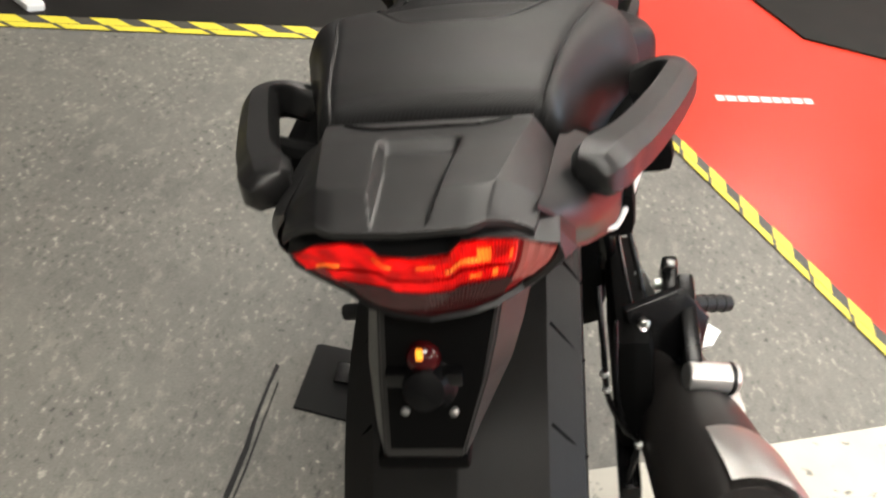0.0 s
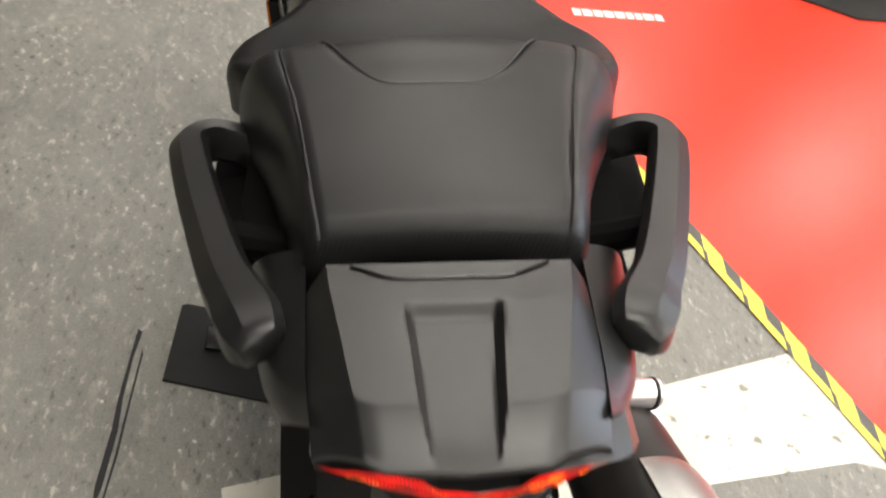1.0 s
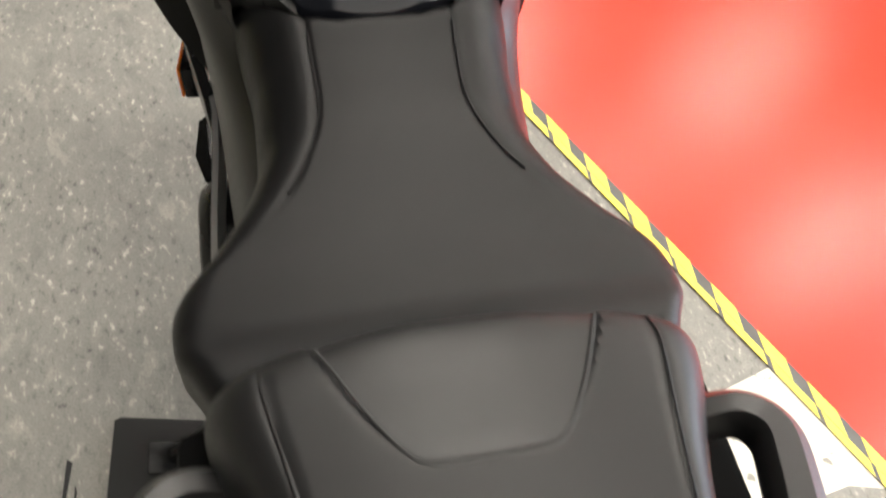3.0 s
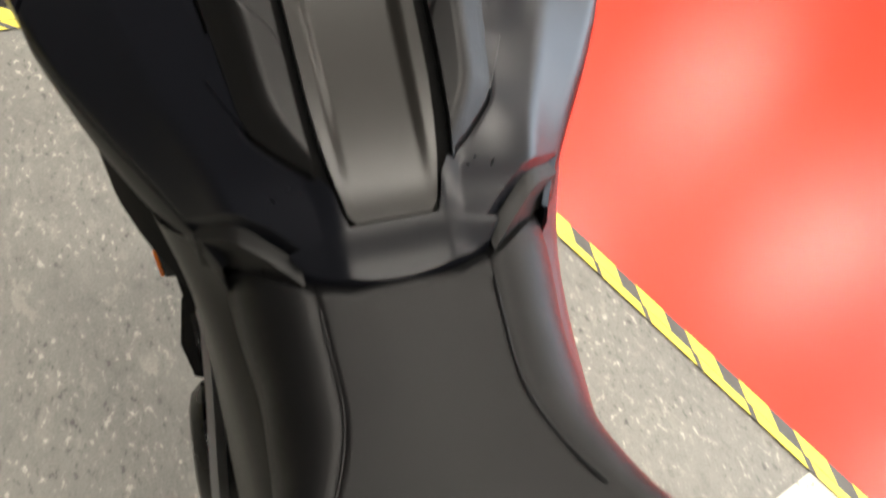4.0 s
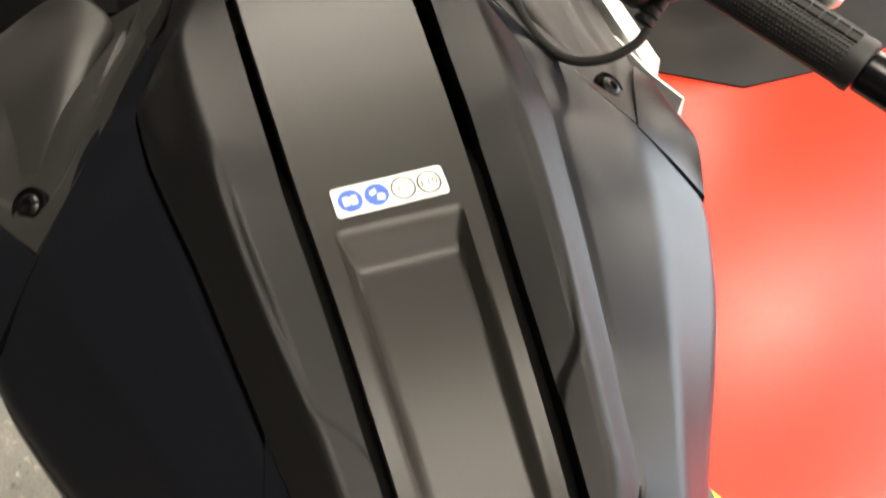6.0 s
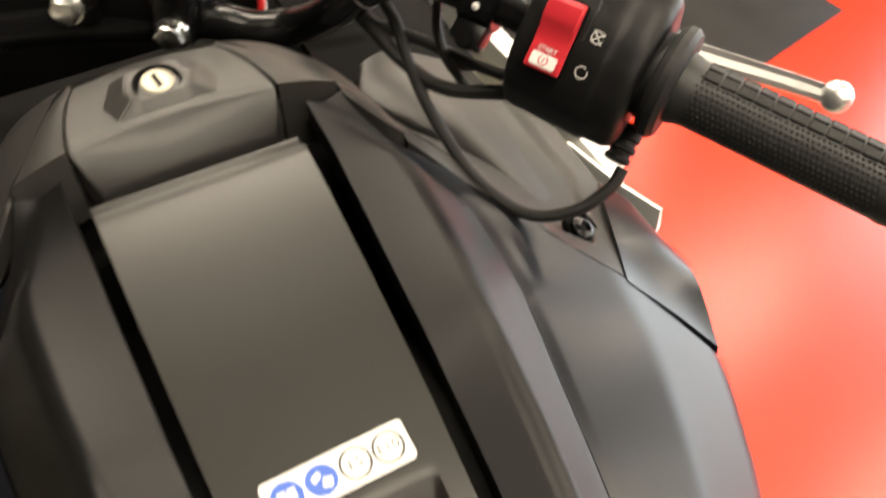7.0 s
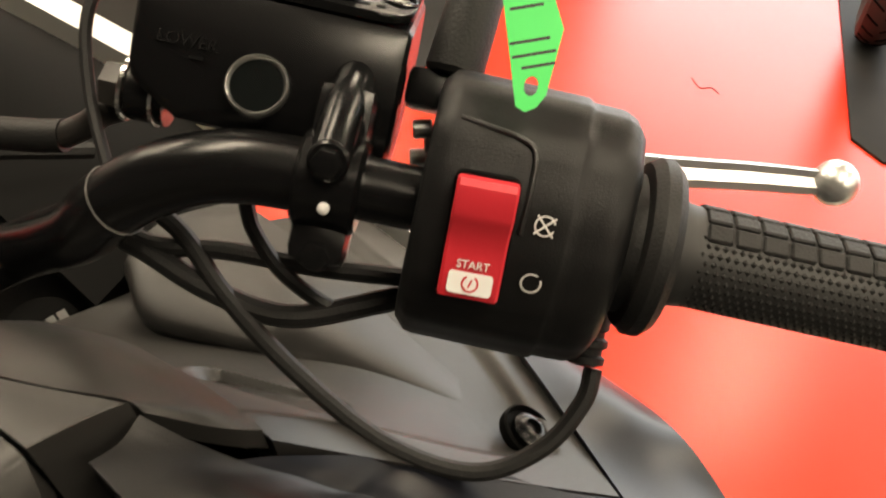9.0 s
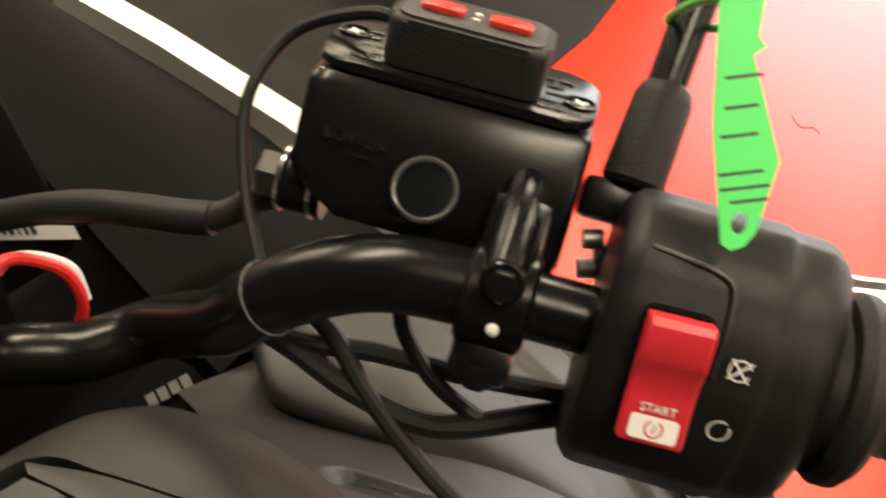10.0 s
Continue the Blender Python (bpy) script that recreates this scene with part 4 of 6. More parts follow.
def strip(u0, u1, v0, v1, nu, nv, off=0.0):
    bm = bmesh.new()
    rows = [[bm.verts.new(lamp_place(u0 + (u1 - u0) * i / nu, v0 + (v1 - v0) * j / nv) + Vector((0, -off - 0.0009 * (i % 2), 0))) for i in range(nu + 1)] for j in range(nv + 1)]
    for a, b in zip(rows, rows[1:]):
        for i in range(nu):
            bm.faces.new((a[i], a[i + 1], b[i + 1], b[i]))
    return bm


lamp = part("tail_lamp", strip(0.0, 1.0, 0.0, 1.0, 110, 8), lens_red, bike, "lit red tail lamp across the tail", smooth=0)
part("lower_lens", strip(0.1, 0.9, 0.62, 1.0, 90, 3, 0.0012), lens_dark, lamp, "unlit dark red lower lens", smooth=0)
part("lit_band", strip(0.015, 0.86, 0.04, 0.36, 150, 4, 0.002), lens_lit, lamp, "glowing red lens", smooth=0)
part("lit_band", strip(0.1, 0.84, 0.42, 0.58, 130, 2, 0.0016), lens_lit, lamp, "glowing red lens", smooth=0)
part("clear_end", strip(0.88, 0.99, 0.05, 0.7, 6, 4, 0.0015), lens_pale, lamp, "pale clear red lamp end", smooth=0)
for u0, u1, v0, v1 in ((0.08, 0.19, 0.29, 0.34), (0.34, 0.41, 0.14, 0.18), (0.5, 0.57, 0.14, 0.18), (0.6, 0.72, 0.23, 0.3), (0.72, 0.77, 0.12, 0.3), (0.69, 0.74, 0.46, 0.5), (0.78, 0.8, 0.42, 0.52), (0.835, 0.845, 0.14, 0.28)):
    part("led_spot", strip(u0, u1, v0, v1, 16, 2, 0.003), lens_hot, lamp, smooth=0)
bm = bmesh.new()
rim = [(lamp_place(u, 0), (0.0, 1.0)) for u in (0.0, 0.06, 0.15, 0.25, 0.33, 0.38, 0.5, 0.62, 0.67, 0.75, 0.85, 0.94, 1.0)] + [(lamp_place(1, v), (1.0, -0.15)) for v in (0.3, 0.7)] + [(lamp_place(u, 1), ((u - 0.5) * 1.0, -1.0)) for u in (1.0, 0.85, 0.7, 0.5, 0.3, 0.15, 0.0)] + [(lamp_place(0, v), (-1.0, -0.15)) for v in (0.7, 0.3)]


def offset(d, back, wide):
    return [p + Vector((o[0] * d * wide * (1.8 if o[0] > 0.3 else 1.0), back, o[1] * d * (0.35 if o[1] > 0.5 else 1.0))) for p, o in rim]


rings(bm, [offset(-0.001, 0.004, 1), offset(0.0005, -0.003, 1), offset(0.003, -0.004, 1), offset(0.0085, 0.006, 0.8), offset(0.009, 0.03, 0.7), offset(0.005, 0.055, 0.5)], caps=False)
part("lamp_frame", bm, plastic, lamp, "black faceted surround of the tail lamp", smooth=20)
bm = bmesh.new()
box(bm, (0, 0.135, 0.885), (0.1, 0.06, 0.05), bevel=0.012)
part("lamp_housing", bm, deep_black, lamp)

# ---- rear mudguard, wheel, exhaust and foot gear ----
bm = bmesh.new()
rings(bm, [[(xl, y, z), (xr, y, z), (xr + br, y + 0.028, z - 0.006), (xl - bl, y + 0.028, z - 0.006)] for y, z, xl, xr, br, bl in ((0.1035, 0.868, -0.031, 0.049, 0.019, 0.01), (0.09, 0.826, -0.034, 0.04, 0.017, 0.012), (0.082, 0.8, -0.036, 0.033, 0.015, 0.013), (0.0665, 0.752, -0.038, 0.016, 0.007, 0.01), (0.0665, 0.744, -0.038, 0.015, 0.005, 0.01))])
bmesh.ops.bevel(bm, geom=bm.edges[:], offset=0.0015, segments=2, affect="EDGES")
# lighter plastic puts the lit right face into the colour
guard = part("number_plate_holder", bm, cover_plastic, bike, "tapered black number plate holder without a plate", smooth=20)
# near-black sheet laid on the face in place of a shaded recess
bm = bmesh.new()
rings(bm, [[(xl, y, z), (xr, y, z), (xr, y + 0.02, z), (xl, y + 0.02, z)] for y, z, xl, xr in ((0.1015, 0.864, -0.027, 0.045), (0.0803, 0.8, -0.031, 0.03), (0.0655, 0.754, -0.033, 0.0145))])
part("recess_shade", bm, deep_black, guard, "near-black sheet for the shade of the holder recess")
bm = bmesh.new()
box(bm, (-0.013, 0.0785, 0.74), (0.062, 0.028, 0.012), bevel=0.004)
part("holder_lip", bm, deep_black, guard)
bm = bmesh.new()
turned(bm, (-0.005, 0.086, 0.796), (0, -0.9, 0.4), [(0, 0.02), (0.006, 0.02), (0.01, 0.016), (0.022, 0.013), (0.024, 0.0)], 24)
box(bm, (-0.006, 0.08, 0.805), (0.05, 0.01, 0.012), bevel=0.003)
plate_light = part("plate_lamp", bm, gloss_black, guard, "small black number plate lamp")
bm = bmesh.new()
box(bm, (-0.0055, 0.0735, 0.829), (0.004, 0.004, 0.007), bevel=0.001)
part("lamp_led", bm, glow("amber_led", (1.0, 0.35, 0.03), 2.0), plate_light)
bm = bmesh.new()
turned(bm, (-0.0055, 0.083, 0.818), (0, -0.9, 0.4), [(0, 0.011), (0.004, 0.0095), (0.007, 0.005), (0.0075, 0)], 20)
part("lamp_lens", bm, lens_dark, plate_light)
for x, z in ((-0.027, 0.806), (0.013, 0.806), (-0.0205, 0.781), (0.011, 0.78)):
    bm = bmesh.new()
    turned(bm, (x, 0.0815 - (0.806 - z) * 0.31, z), (0, -0.93, 0.3), [(0, 0.003), (0.002, 0.003), (0.003, 0.0017), (0.0025, 0)], 10)
    part("bolt", bm, ring_steel, guard)

AXLE = Vector((-0.02, 0.44, 0.315))
wheel = new("rear_wheel")
wheel.parent = bike
bm = bmesh.new()
prof = [(-0.07, 0.235), (-0.082, 0.265), (-0.072, 0.295), (-0.045, 0.312), (0, 0.318), (0.045, 0.312), (0.072, 0.295), (0.082, 0.265), (0.07, 0.235)]
rings(bm, [[AXLE + Vector((x, r * math.cos(a), r * math.sin(a))) for x, r in prof] for a in (2 * math.pi * i / 64 for i in range(65))], caps=False)
part("tyre", bm, tyre_rubber, wheel)
bm = bmesh.new()
prof = [(-0.07, 0.235), (-0.062, 0.215), (0.062, 0.215), (0.07, 0.235), (0.06, 0.228), (-0.06, 0.228)]
rings(bm, [[AXLE + Vector((x, r * math.cos(a), r * math.sin(a))) for x, r in prof] for a in (2 * math.pi * i / 48 for i in range(49))], caps=False)
rod(bm, AXLE - Vector((0.08, 0, 0)), AXLE + Vector((0.08, 0, 0)), 0.045)
for i in range(5):
    a = 2 * math.pi * i / 5
    box(bm, AXLE + Vector((0, 0.13 * math.cos(a), 0.13 * math.sin(a))), (0.03, 0.19, 0.028), Euler((a, 0, 0)).to_matrix(), 0.006)
part("rim", bm, gloss_black, wheel)

# wheel hugger with creased sides
bm = bmesh.new()
loops = []
for i in range(29):
    a = radians(62 + 118 * i / 28)
    lift = 0.336 + 0.006 * math.sin(i * 0.11)
    row = []
    for x, dr in ((-0.116, -0.07), (-0.114, -0.034), (-0.08, -0.008), (-0.002, 0.008), (0.002, 0.008), (0.08, -0.008), (0.112, -0.034), (0.114, -0.07)):
        r = lift + dr
        row.append(AXLE + Vector((x, r * math.cos(a), r * math.sin(a))))
    loops.append(row)
rings(bm, loops, closed=False, caps=False)
bmesh.ops.solidify(bm, geom=bm.faces[:], thickness=0.003)
# lighter plastic paints in the window light on the facets
hugger = part("wheel_hugger", bm, cover_plastic, bike, "black plastic rear wheel hugger with creased flanks", smooth=14)
# near-black tubes draw the shade that lies in the flutes
for sx in (-1, 1):
    for k in range(5):
        a = radians(75 + 17 * k)
        bm = bmesh.new()
        tube(bm, [AXLE + Vector((sx * x, r * math.cos(a + da), r * math.sin(a + da))) for x, r, da in ((0.082, 0.33, 0.0), (0.1, 0.3145, 0.05), (0.1125, 0.303, 0.09))], 0.0028, 6)
        part("flute", bm, deep_black, hugger)

# swing arm, frame and chain side parts
for sx in (-1, 1):
    bm = bmesh.new()
    box(bm, (sx * 0.142, 0.6, 0.33), (0.026, 0.46, 0.055), Euler((radians(4), 0, 0)).to_matrix(), 0.008)
    part("swing_arm", bm, gloss_black, bike, "black swing arm")
bm = bmesh.new()
for sx in (-1, 1):
    tube(bm, [(sx * 0.09, 0.2, 0.83), (sx * 0.1, 0.45, 0.75), (sx * 0.12, 0.75, 0.62), (sx * 0.12, 0.85, 0.45)], 0.014, 10)
    tube(bm, [(sx * 0.1, 0.4, 0.76), (sx * 0.125, 0.62, 0.52), (sx * 0.13, 0.72, 0.4)], 0.012, 10)
part("frame", bm, gloss_black, bike, "black tubular rear frame")
bm = bmesh.new()
# first block is an added dark filler between hugger and silencer
box(bm, (0.15, 0.57, 0.4), (0.045, 0.3, 0.15), Euler((radians(-12), 0, 0)).to_matrix(), 0.02)
box(bm, (0, 0.95, 0.5), (0.26, 0.42, 0.5), bevel=0.04)
box(bm, (0, 0.78, 0.66), (0.16, 0.24, 0.22), bevel=0.03)
part("engine", bm, deep_black, bike, "black engine block with an added dark filler beside the silencer")
bm = bmesh.new()
turned(bm, (0.17, 0.82, 0.25), (0.07, -0.63, 0.2), [(0, 0.028), (0.12, 0.034), (0.25, 0.05), (0.36, 0.058), (0.46, 0.062), (0.53, 0.065), (0.6, 0.066), (0.64, 0.06), (0.645, 0.03), (0.62, 0.028), (0.6, 0.0)], 32, flat=1.15)
silencer = part("silencer", bm, steel_dark, bike, "dark steel exhaust silencer")
bm = bmesh.new()
ax, au, av = basis((0.07, -0.63, 0.2))
p0 = Vector((0.17, 0.82, 0.25))
rings(bm, [[p0 + ax * s + (au * math.cos(t) * 1.15 + av * math.sin(t)) * (r + 0.004) for t in [radians(-115 + 125 * i / 14) for i in range(15)]] for s, r in ((0.535, 0.06), (0.54, 0.064), (0.56, 0.067), (0.62, 0.069), (0.64, 0.066))], closed=False, caps=False)
bmesh.ops.solidify(bm, geom=bm.faces[:], thickness=0.002)
part("heat_shield", bm, alloy, silencer, "bright metal heat shield")
bm = bmesh.new()
rings(bm, [[(0.212, 0.43, 0.452), (0.262, 0.436, 0.44)], [(0.22, 0.395, 0.442), (0.27, 0.405, 0.42)], [(0.226, 0.371, 0.43), (0.276, 0.386, 0.402)], [(0.225, 0.37, 0.418), (0.277, 0.385, 0.39)]], closed=False, caps=False)
bmesh.ops.solidify(bm, geom=bm.faces[:], thickness=0.0025)
part("guard_plate", bm, alloy, silencer, "bent bright metal guard plate")


def footpeg(name, a, b, mat, r, label):
    a, b = Vector(a), Vector(b)
    bm = bmesh.new()
    rod(bm, a, b, r, 16, 0.002)
    peg = part(name, bm, mat, bike, label)
    return peg


peg = footpeg("footpeg", (0.207, 0.66, 0.372), (0.301, 0.712, 0.326), rubber, 0.012, "black rubber footpeg with ribs")
for k in range(6):
    c = Vector((0.207, 0.66, 0.372)).lerp(Vector((0.301, 0.712, 0.326)), 0.1 + 0.15 * k)
    bm = bmesh.new()
    turned(bm, c, (0.094, 0.052, -0.046), [(0, 0.012), (0.001, 0.0132), (0.005, 0.0132), (0.006, 0.012)], 16)
    part("rib", bm, rubber, peg)
footpeg("brake_pedal", (0.186, 0.62, 0.438), (0.231, 0.623, 0.442), alloy, 0.0075, "silver brake pedal tip")
roller = footpeg("passenger_footpeg", (0.205, 0.43, 0.46), (0.262, 0.437, 0.447), alloy, 0.017, "silver folded passenger footpeg")
bm = bmesh.new()
turned(bm, (0.252, 0.4355, 0.449), (0.057, 0.007, -0.013), [(0, 0.0175), (0.001, 0.0185), (0.004, 0.0185), (0.005, 0.0175)], 20)
part("rubber_ring", bm, rubber, roller)
bm = bmesh.new()
box(bm, (0.215, 0.5, 0.47), (0.02, 0.12, 0.05), Euler((radians(20), 0, 0)).to_matrix(), 0.006)
box(bm, (0.205, 0.6, 0.43), (0.02, 0.1, 0.06), Euler((radians(35), 0, 0)).to_matrix(), 0.006)
part("peg_bracket", bm, gloss_black, bike, "black footpeg bracket")
bm = bmesh.new()
tube(bm, [(0.166, 0.61, 0.468), (0.176, 0.612, 0.44), (0.186, 0.612, 0.4), (0.194, 0.61, 0.377)], lambda k: 0.006 + 0.003 * math.sin(3.1 * k), 8)
part("heel_guard", bm, alloy, bike, "slim bright metal heel guard")
bm = bmesh.new()
prism(bm, [(-0.03, -0.02), (0.0, 0.02), (0.03, 0.012), (0.022, -0.01), (0.0, -0.022)], Matrix.Translation((0.226, 0.53, 0.43)) @ Euler((radians(30), radians(25), 0)).to_matrix().to_4x4(), 0, 0.012, 0.003)
part("heel_plate", bm, alloy, bike, "cast silver heel plate")
bm = bmesh.new()
for z in (0.43, 0.4, 0.37):
    rod(bm, (0.145, 0.6, z), (0.17, 0.6, z - 0.01), 0.01)
tube(bm, [(0.15, 0.62, 0.55), (0.17, 0.55, 0.45), (0.16, 0.48, 0.36), (0.15, 0.44, 0.32)], 0.004, 8)
tube(bm, [(0.13, 0.6, 0.6), (0.15, 0.5, 0.5), (0.17, 0.45, 0.38)], 0.003, 8)
part("brake_hardware", bm, gloss_black, bike, "black brake pump and lines")
for p in ((0.197, 0.6, 0.488), (0.2, 0.585, 0.452), (0.198, 0.565, 0.43), (0.203, 0.61, 0.42)):
    bm = bmesh.new()
    rod(bm, p, (p[0] + 0.012, p[1], p[2] - 0.004), 0.006)
    part("bolt", bm, chrome, bike)
# hoses and the footrest hanger on the exhaust side
for pts, r in (([(0.11, 0.42, 0.6), (0.114, 0.39, 0.54), (0.118, 0.39, 0.47), (0.135, 0.39, 0.42), (0.15, 0.39, 0.395), (0.14, 0.38, 0.35), (0.132, 0.38, 0.31)], 0.0035), ([(0.128, 0.41, 0.56), (0.127, 0.39, 0.48), (0.136, 0.39, 0.42)], 0.0025)):
    bm = bmesh.new()
    tube(bm, pts, r, 10)
    part("brake_hose", bm, gloss_black, bike, "thin black brake hose")
for p in ((0.114, 0.386, 0.505), (0.1165, 0.386, 0.482), (0.151, 0.386, 0.394)):
    bm = bmesh.new()
    turned(bm, p, (0, 0, 1), [(0, 0.0042), (0.0005, 0.005), (0.004, 0.005), (0.0045, 0.0042)], 14)
    part("hose_clip", bm, alloy, bike)
bm = bmesh.new()
prism(bm, [(-0.05, 0.045), (0.02, 0.055), (0.05, 0.01), (0.035, -0.04), (0.01, -0.05), (-0.012, -0.012), (-0.05, 0.0)], Matrix.Translation((0.19, 0.5, 0.465)) @ Euler((radians(75), 0, radians(20))).to_matrix().to_4x4(), 0, 0.014, 0.004)
hanger = part("footrest_hanger", bm, gloss_black, bike, "black cast footrest hanger")
for p in ((0.16, 0.475, 0.5), (0.155, 0.475, 0.455), (0.2, 0.478, 0.42)):
    bm = bmesh.new()
    turned(bm, p, (0.2, -0.9, 0.2), [(0, 0.0075), (0.008, 0.0075), (0.01, 0.006), (0.007, 0.0035), (0.007, 0)], 14)
    part("bolt", bm, chrome, hanger)
# side stand with its foot, on the left
bm = bmesh.new()
tube(bm, [(-0.12, 0.86, 0.3), (-0.22, 0.84, 0.17), (-0.31, 0.83, 0.087)], 0.011, 10)
box(bm, (-0.315, 0.83, 0.084), (0.06, 0.05, 0.006), Euler((0, radians(14), 0)).to_matrix(), 0.002)
part("side_stand", bm, gloss_black, bike, "black side stand")
bm = bmesh.new()
rod(bm, (-0.16, 0.63, 0.4), (-0.24, 0.65, 0.38), 0.012)
box(bm, (-0.17, 0.58, 0.43), (0.02, 0.12, 0.05), Euler((radians(25), 0, 0)).to_matrix(), 0.005)
part("left_footpeg", bm, rubber, bike, "black rubber footpeg")

# left flank seen past the seat
bm = bmesh.new()
rings(bm, [[(x - 0.003, y, z), (x + 0.004, y, z + 0.004), (x + 0.006, y, z - 0.04), (x - 0.003, y, z - 0.05)] for x, y, z in ((-0.173, 0.67, 0.62), (-0.17, 0.81, 0.62), (-0.166, 0.9, 0.62), (-0.165, 0.968, 0.62), (-0.17, 1.01, 0.62))])
part("side_trim", bm, alloy, bike, "silver side trim strip")
for sx in (-1, 1):
    bm = bmesh.new()
    lattice(bm, [[(sx * x, y, z) for x, y, z in r] for r in ([(0.09, 0.6, 0.78), (0.1, 0.72, 0.785), (0.112, 0.83, 0.8), (0.125, 0.87, 0.84)], [(0.12, 0.6, 0.74), (0.128, 0.74, 0.745), (0.142, 0.86, 0.765), (0.17, 0.95, 0.8)], [(0.135, 0.6, 0.68), (0.145, 0.76, 0.68), (0.155, 0.9, 0.7), (0.178, 1.06, 0.74)])], 24, 16, 0.004)
    part("side_cover", bm, plastic, bike, "black plastic side cover")
    bm = bmesh.new()
    rings(bm, [[(sx * (x + dx), y, z + dz) for dx, dz in ((0, 0), (0.012, -0.01), (0.01, -0.09), (-0.03, -0.1))] for x, y, z in ((0.165, 0.99, 0.625), (0.178, 1.06, 0.625), (0.19, 1.12, 0.625), (0.192, 1.2, 0.625), (0.186, 1.27, 0.62))])
    part("radiator_shroud", bm, gloss_black, bike, "gloss black radiator shroud")
bm = bmesh.new()
box(bm, (-0.207, 1.212, 0.49), (0.02, 0.09, 0.05), Euler((0, 0, radians(-7))).to_matrix(), 0.004)
refl = part("side_reflector", bm, gloss_black, bike, "black reflector body with an amber edge")
bm = bmesh.new()
box(bm, (-0.219, 1.213, 0.49), (0.004, 0.086, 0.046), Euler((0, 0, radians(-7))).to_matrix(), 0.001)
part("reflector_face", bm, amber, refl, "amber reflector strip")
bm = bmesh.new()
rings(bm, [[(x + dx * k, y, z + dz * k) for dx, dz in ((-0.02, 0), (0, 0.015), (0.03, 0), (0.02, -0.03))] for x, y, z, k in ((-0.2, 1.17, 0.42, 0.6), (-0.198, 1.1, 0.42, 1.0), (-0.195, 1.05, 0.42, 0.5))])
part("engine_guard", bm, gloss_black, bike, "black engine side guard")
bm = bmesh.new()
turned(bm, (-0.17, 0.96, 0.4), (-1, 0, 0.1), [(0, 0.08), (0.03, 0.078), (0.042, 0.066), (0.046, 0.05), (0.047, 0)], 36)
part("clutch_cover", bm, gloss_black, bike, "round black engine cover")

# ---- right handlebar, turned to full lock: a frame with its own axes along the bar, up and towards the rider ----
HB = Matrix(((0.5102, 0.7222, -0.467, 0.236), (-0.8353, 0.2866, -0.4693, 1.159), (-0.2051, 0.6295, 0.7494, 1.066), (0, 0, 0, 1)))


def hbm(s, q, h):
    """A point in millimetres along the bar, up and towards the rider."""
    return HB @ Vector((s / 1000, q / 1000, h / 1000))


HS, HQ, HH = (HB.to_3x3() @ Vector(v) for v in ((1, 0, 0), (0, 1, 0), (0, 0, 1)))


def hb_rings(bm, sections):
    """Sections of (s, [(q, h), ...]) in millimetres, lofted along the bar."""
    rings(bm, [[hbm(s, q, h) for q, h in ring] for s, ring in sections])
    return bm


def scaled(ring, k, c=(0.0, 0.0)):
    return [(c[0] + (q - c[0]) * k, c[1] + (h - c[1]) * k) for q, h in ring]


bm = bmesh.new()
left_run = [(-0.09, 1.505, 1.015), (-0.04, 1.475, 1.022), (0.015, 1.436, 1.028), (0.0562, 1.4096, 1.0310), (0.0819, 1.3933, 1.0240), (0.1083, 1.3779, 1.0278)]
tube(bm, left_run + [hbm(-204, -38, -33), hbm(-191, -27, -17), hbm(-178, -17.5, -8), hbm(-163, -9, -2.5), hbm(-146, -3.5, 0), hbm(-125, -1.5, 0), hbm(-85, -1, 0), hbm(0, 0, 0), hbm(130, 0, 0)], lambda k: 0.0127 - 0.0016 * smoothstep(0.8, 0.84, k), 24, 8)
bar = part("handlebar", bm, gloss_black, bike, "gloss black tubular handlebar")
bm = bmesh.new()
tie_a, tie_u, tie_v = basis(hbm(-178, -17.5, -8) - hbm(-190, -26, -16))
tube(bm, [hbm(-186, -23.3, -13.3) + (tie_u * math.cos(k) + tie_v * math.sin(k)) * 0.0131 for k in (2 * math.pi * i / 16 for i in range(17))], 0.0004, 6, raw=True)
part("cable_tie", bm, print_grey, bar, "thin pale cable tie")

# master cylinder clamp
bm = bmesh.new()
turned(bm, hbm(-124, -1.5, 0), HS, [(0, 0.0152), (0.0015, 0.0168), (0.0205, 0.0168), (0.022, 0.0152)], 32)
tube(bm, [hbm(-113, 36, -8), hbm(-113, 31, -1), hbm(-113, 24, 6), hbm(-113, 14, 12.5), hbm(-113, 5, 17)], lambda k: 0.0072 - 0.0004 * k, 16)
box(bm, hbm(-113, 16, 0), (0.02, 0.03, 0.018), HB.to_3x3(), 0.005)
box(bm, hbm(-113, -21, -4), (0.02, 0.018, 0.018), HB.to_3x3(), 0.005)
clamp = part("clamp", bm, gloss_black, bar, "black master cylinder clamp")
for q, h in ((3.5, 21.5), (-26, 2)):
    bm = bmesh.new()
    tilt = HB @ Matrix.Translation((-0.1128, q / 1000, h / 1000)) @ Euler((radians(18), 0, 0)).to_matrix().to_4x4()
    turned(bm, tilt @ Vector((0, 0, -0.002)), tilt.to_3x3() @ Vector((0, 0, 1)), [(0, 0.0068), (0.002, 0.0068), (0.0028, 0.006)], 20)
    prism(bm, hexagon(0.0052), tilt, 0.0005, 0.0052, 0.0008)
    part("clamp_bolt", bm, gloss_black, clamp)
bm = bmesh.new()
turned(bm, hbm(-112, -10, 12.5), HH + HQ * -0.6, [(0, 0.0021), (0.003, 0.002), (0.0036, 0.0008), (0.0037, 0)], 12)
part("punch_mark", bm, white_paint, clamp, "white paint dot")
bm = bmesh.new()
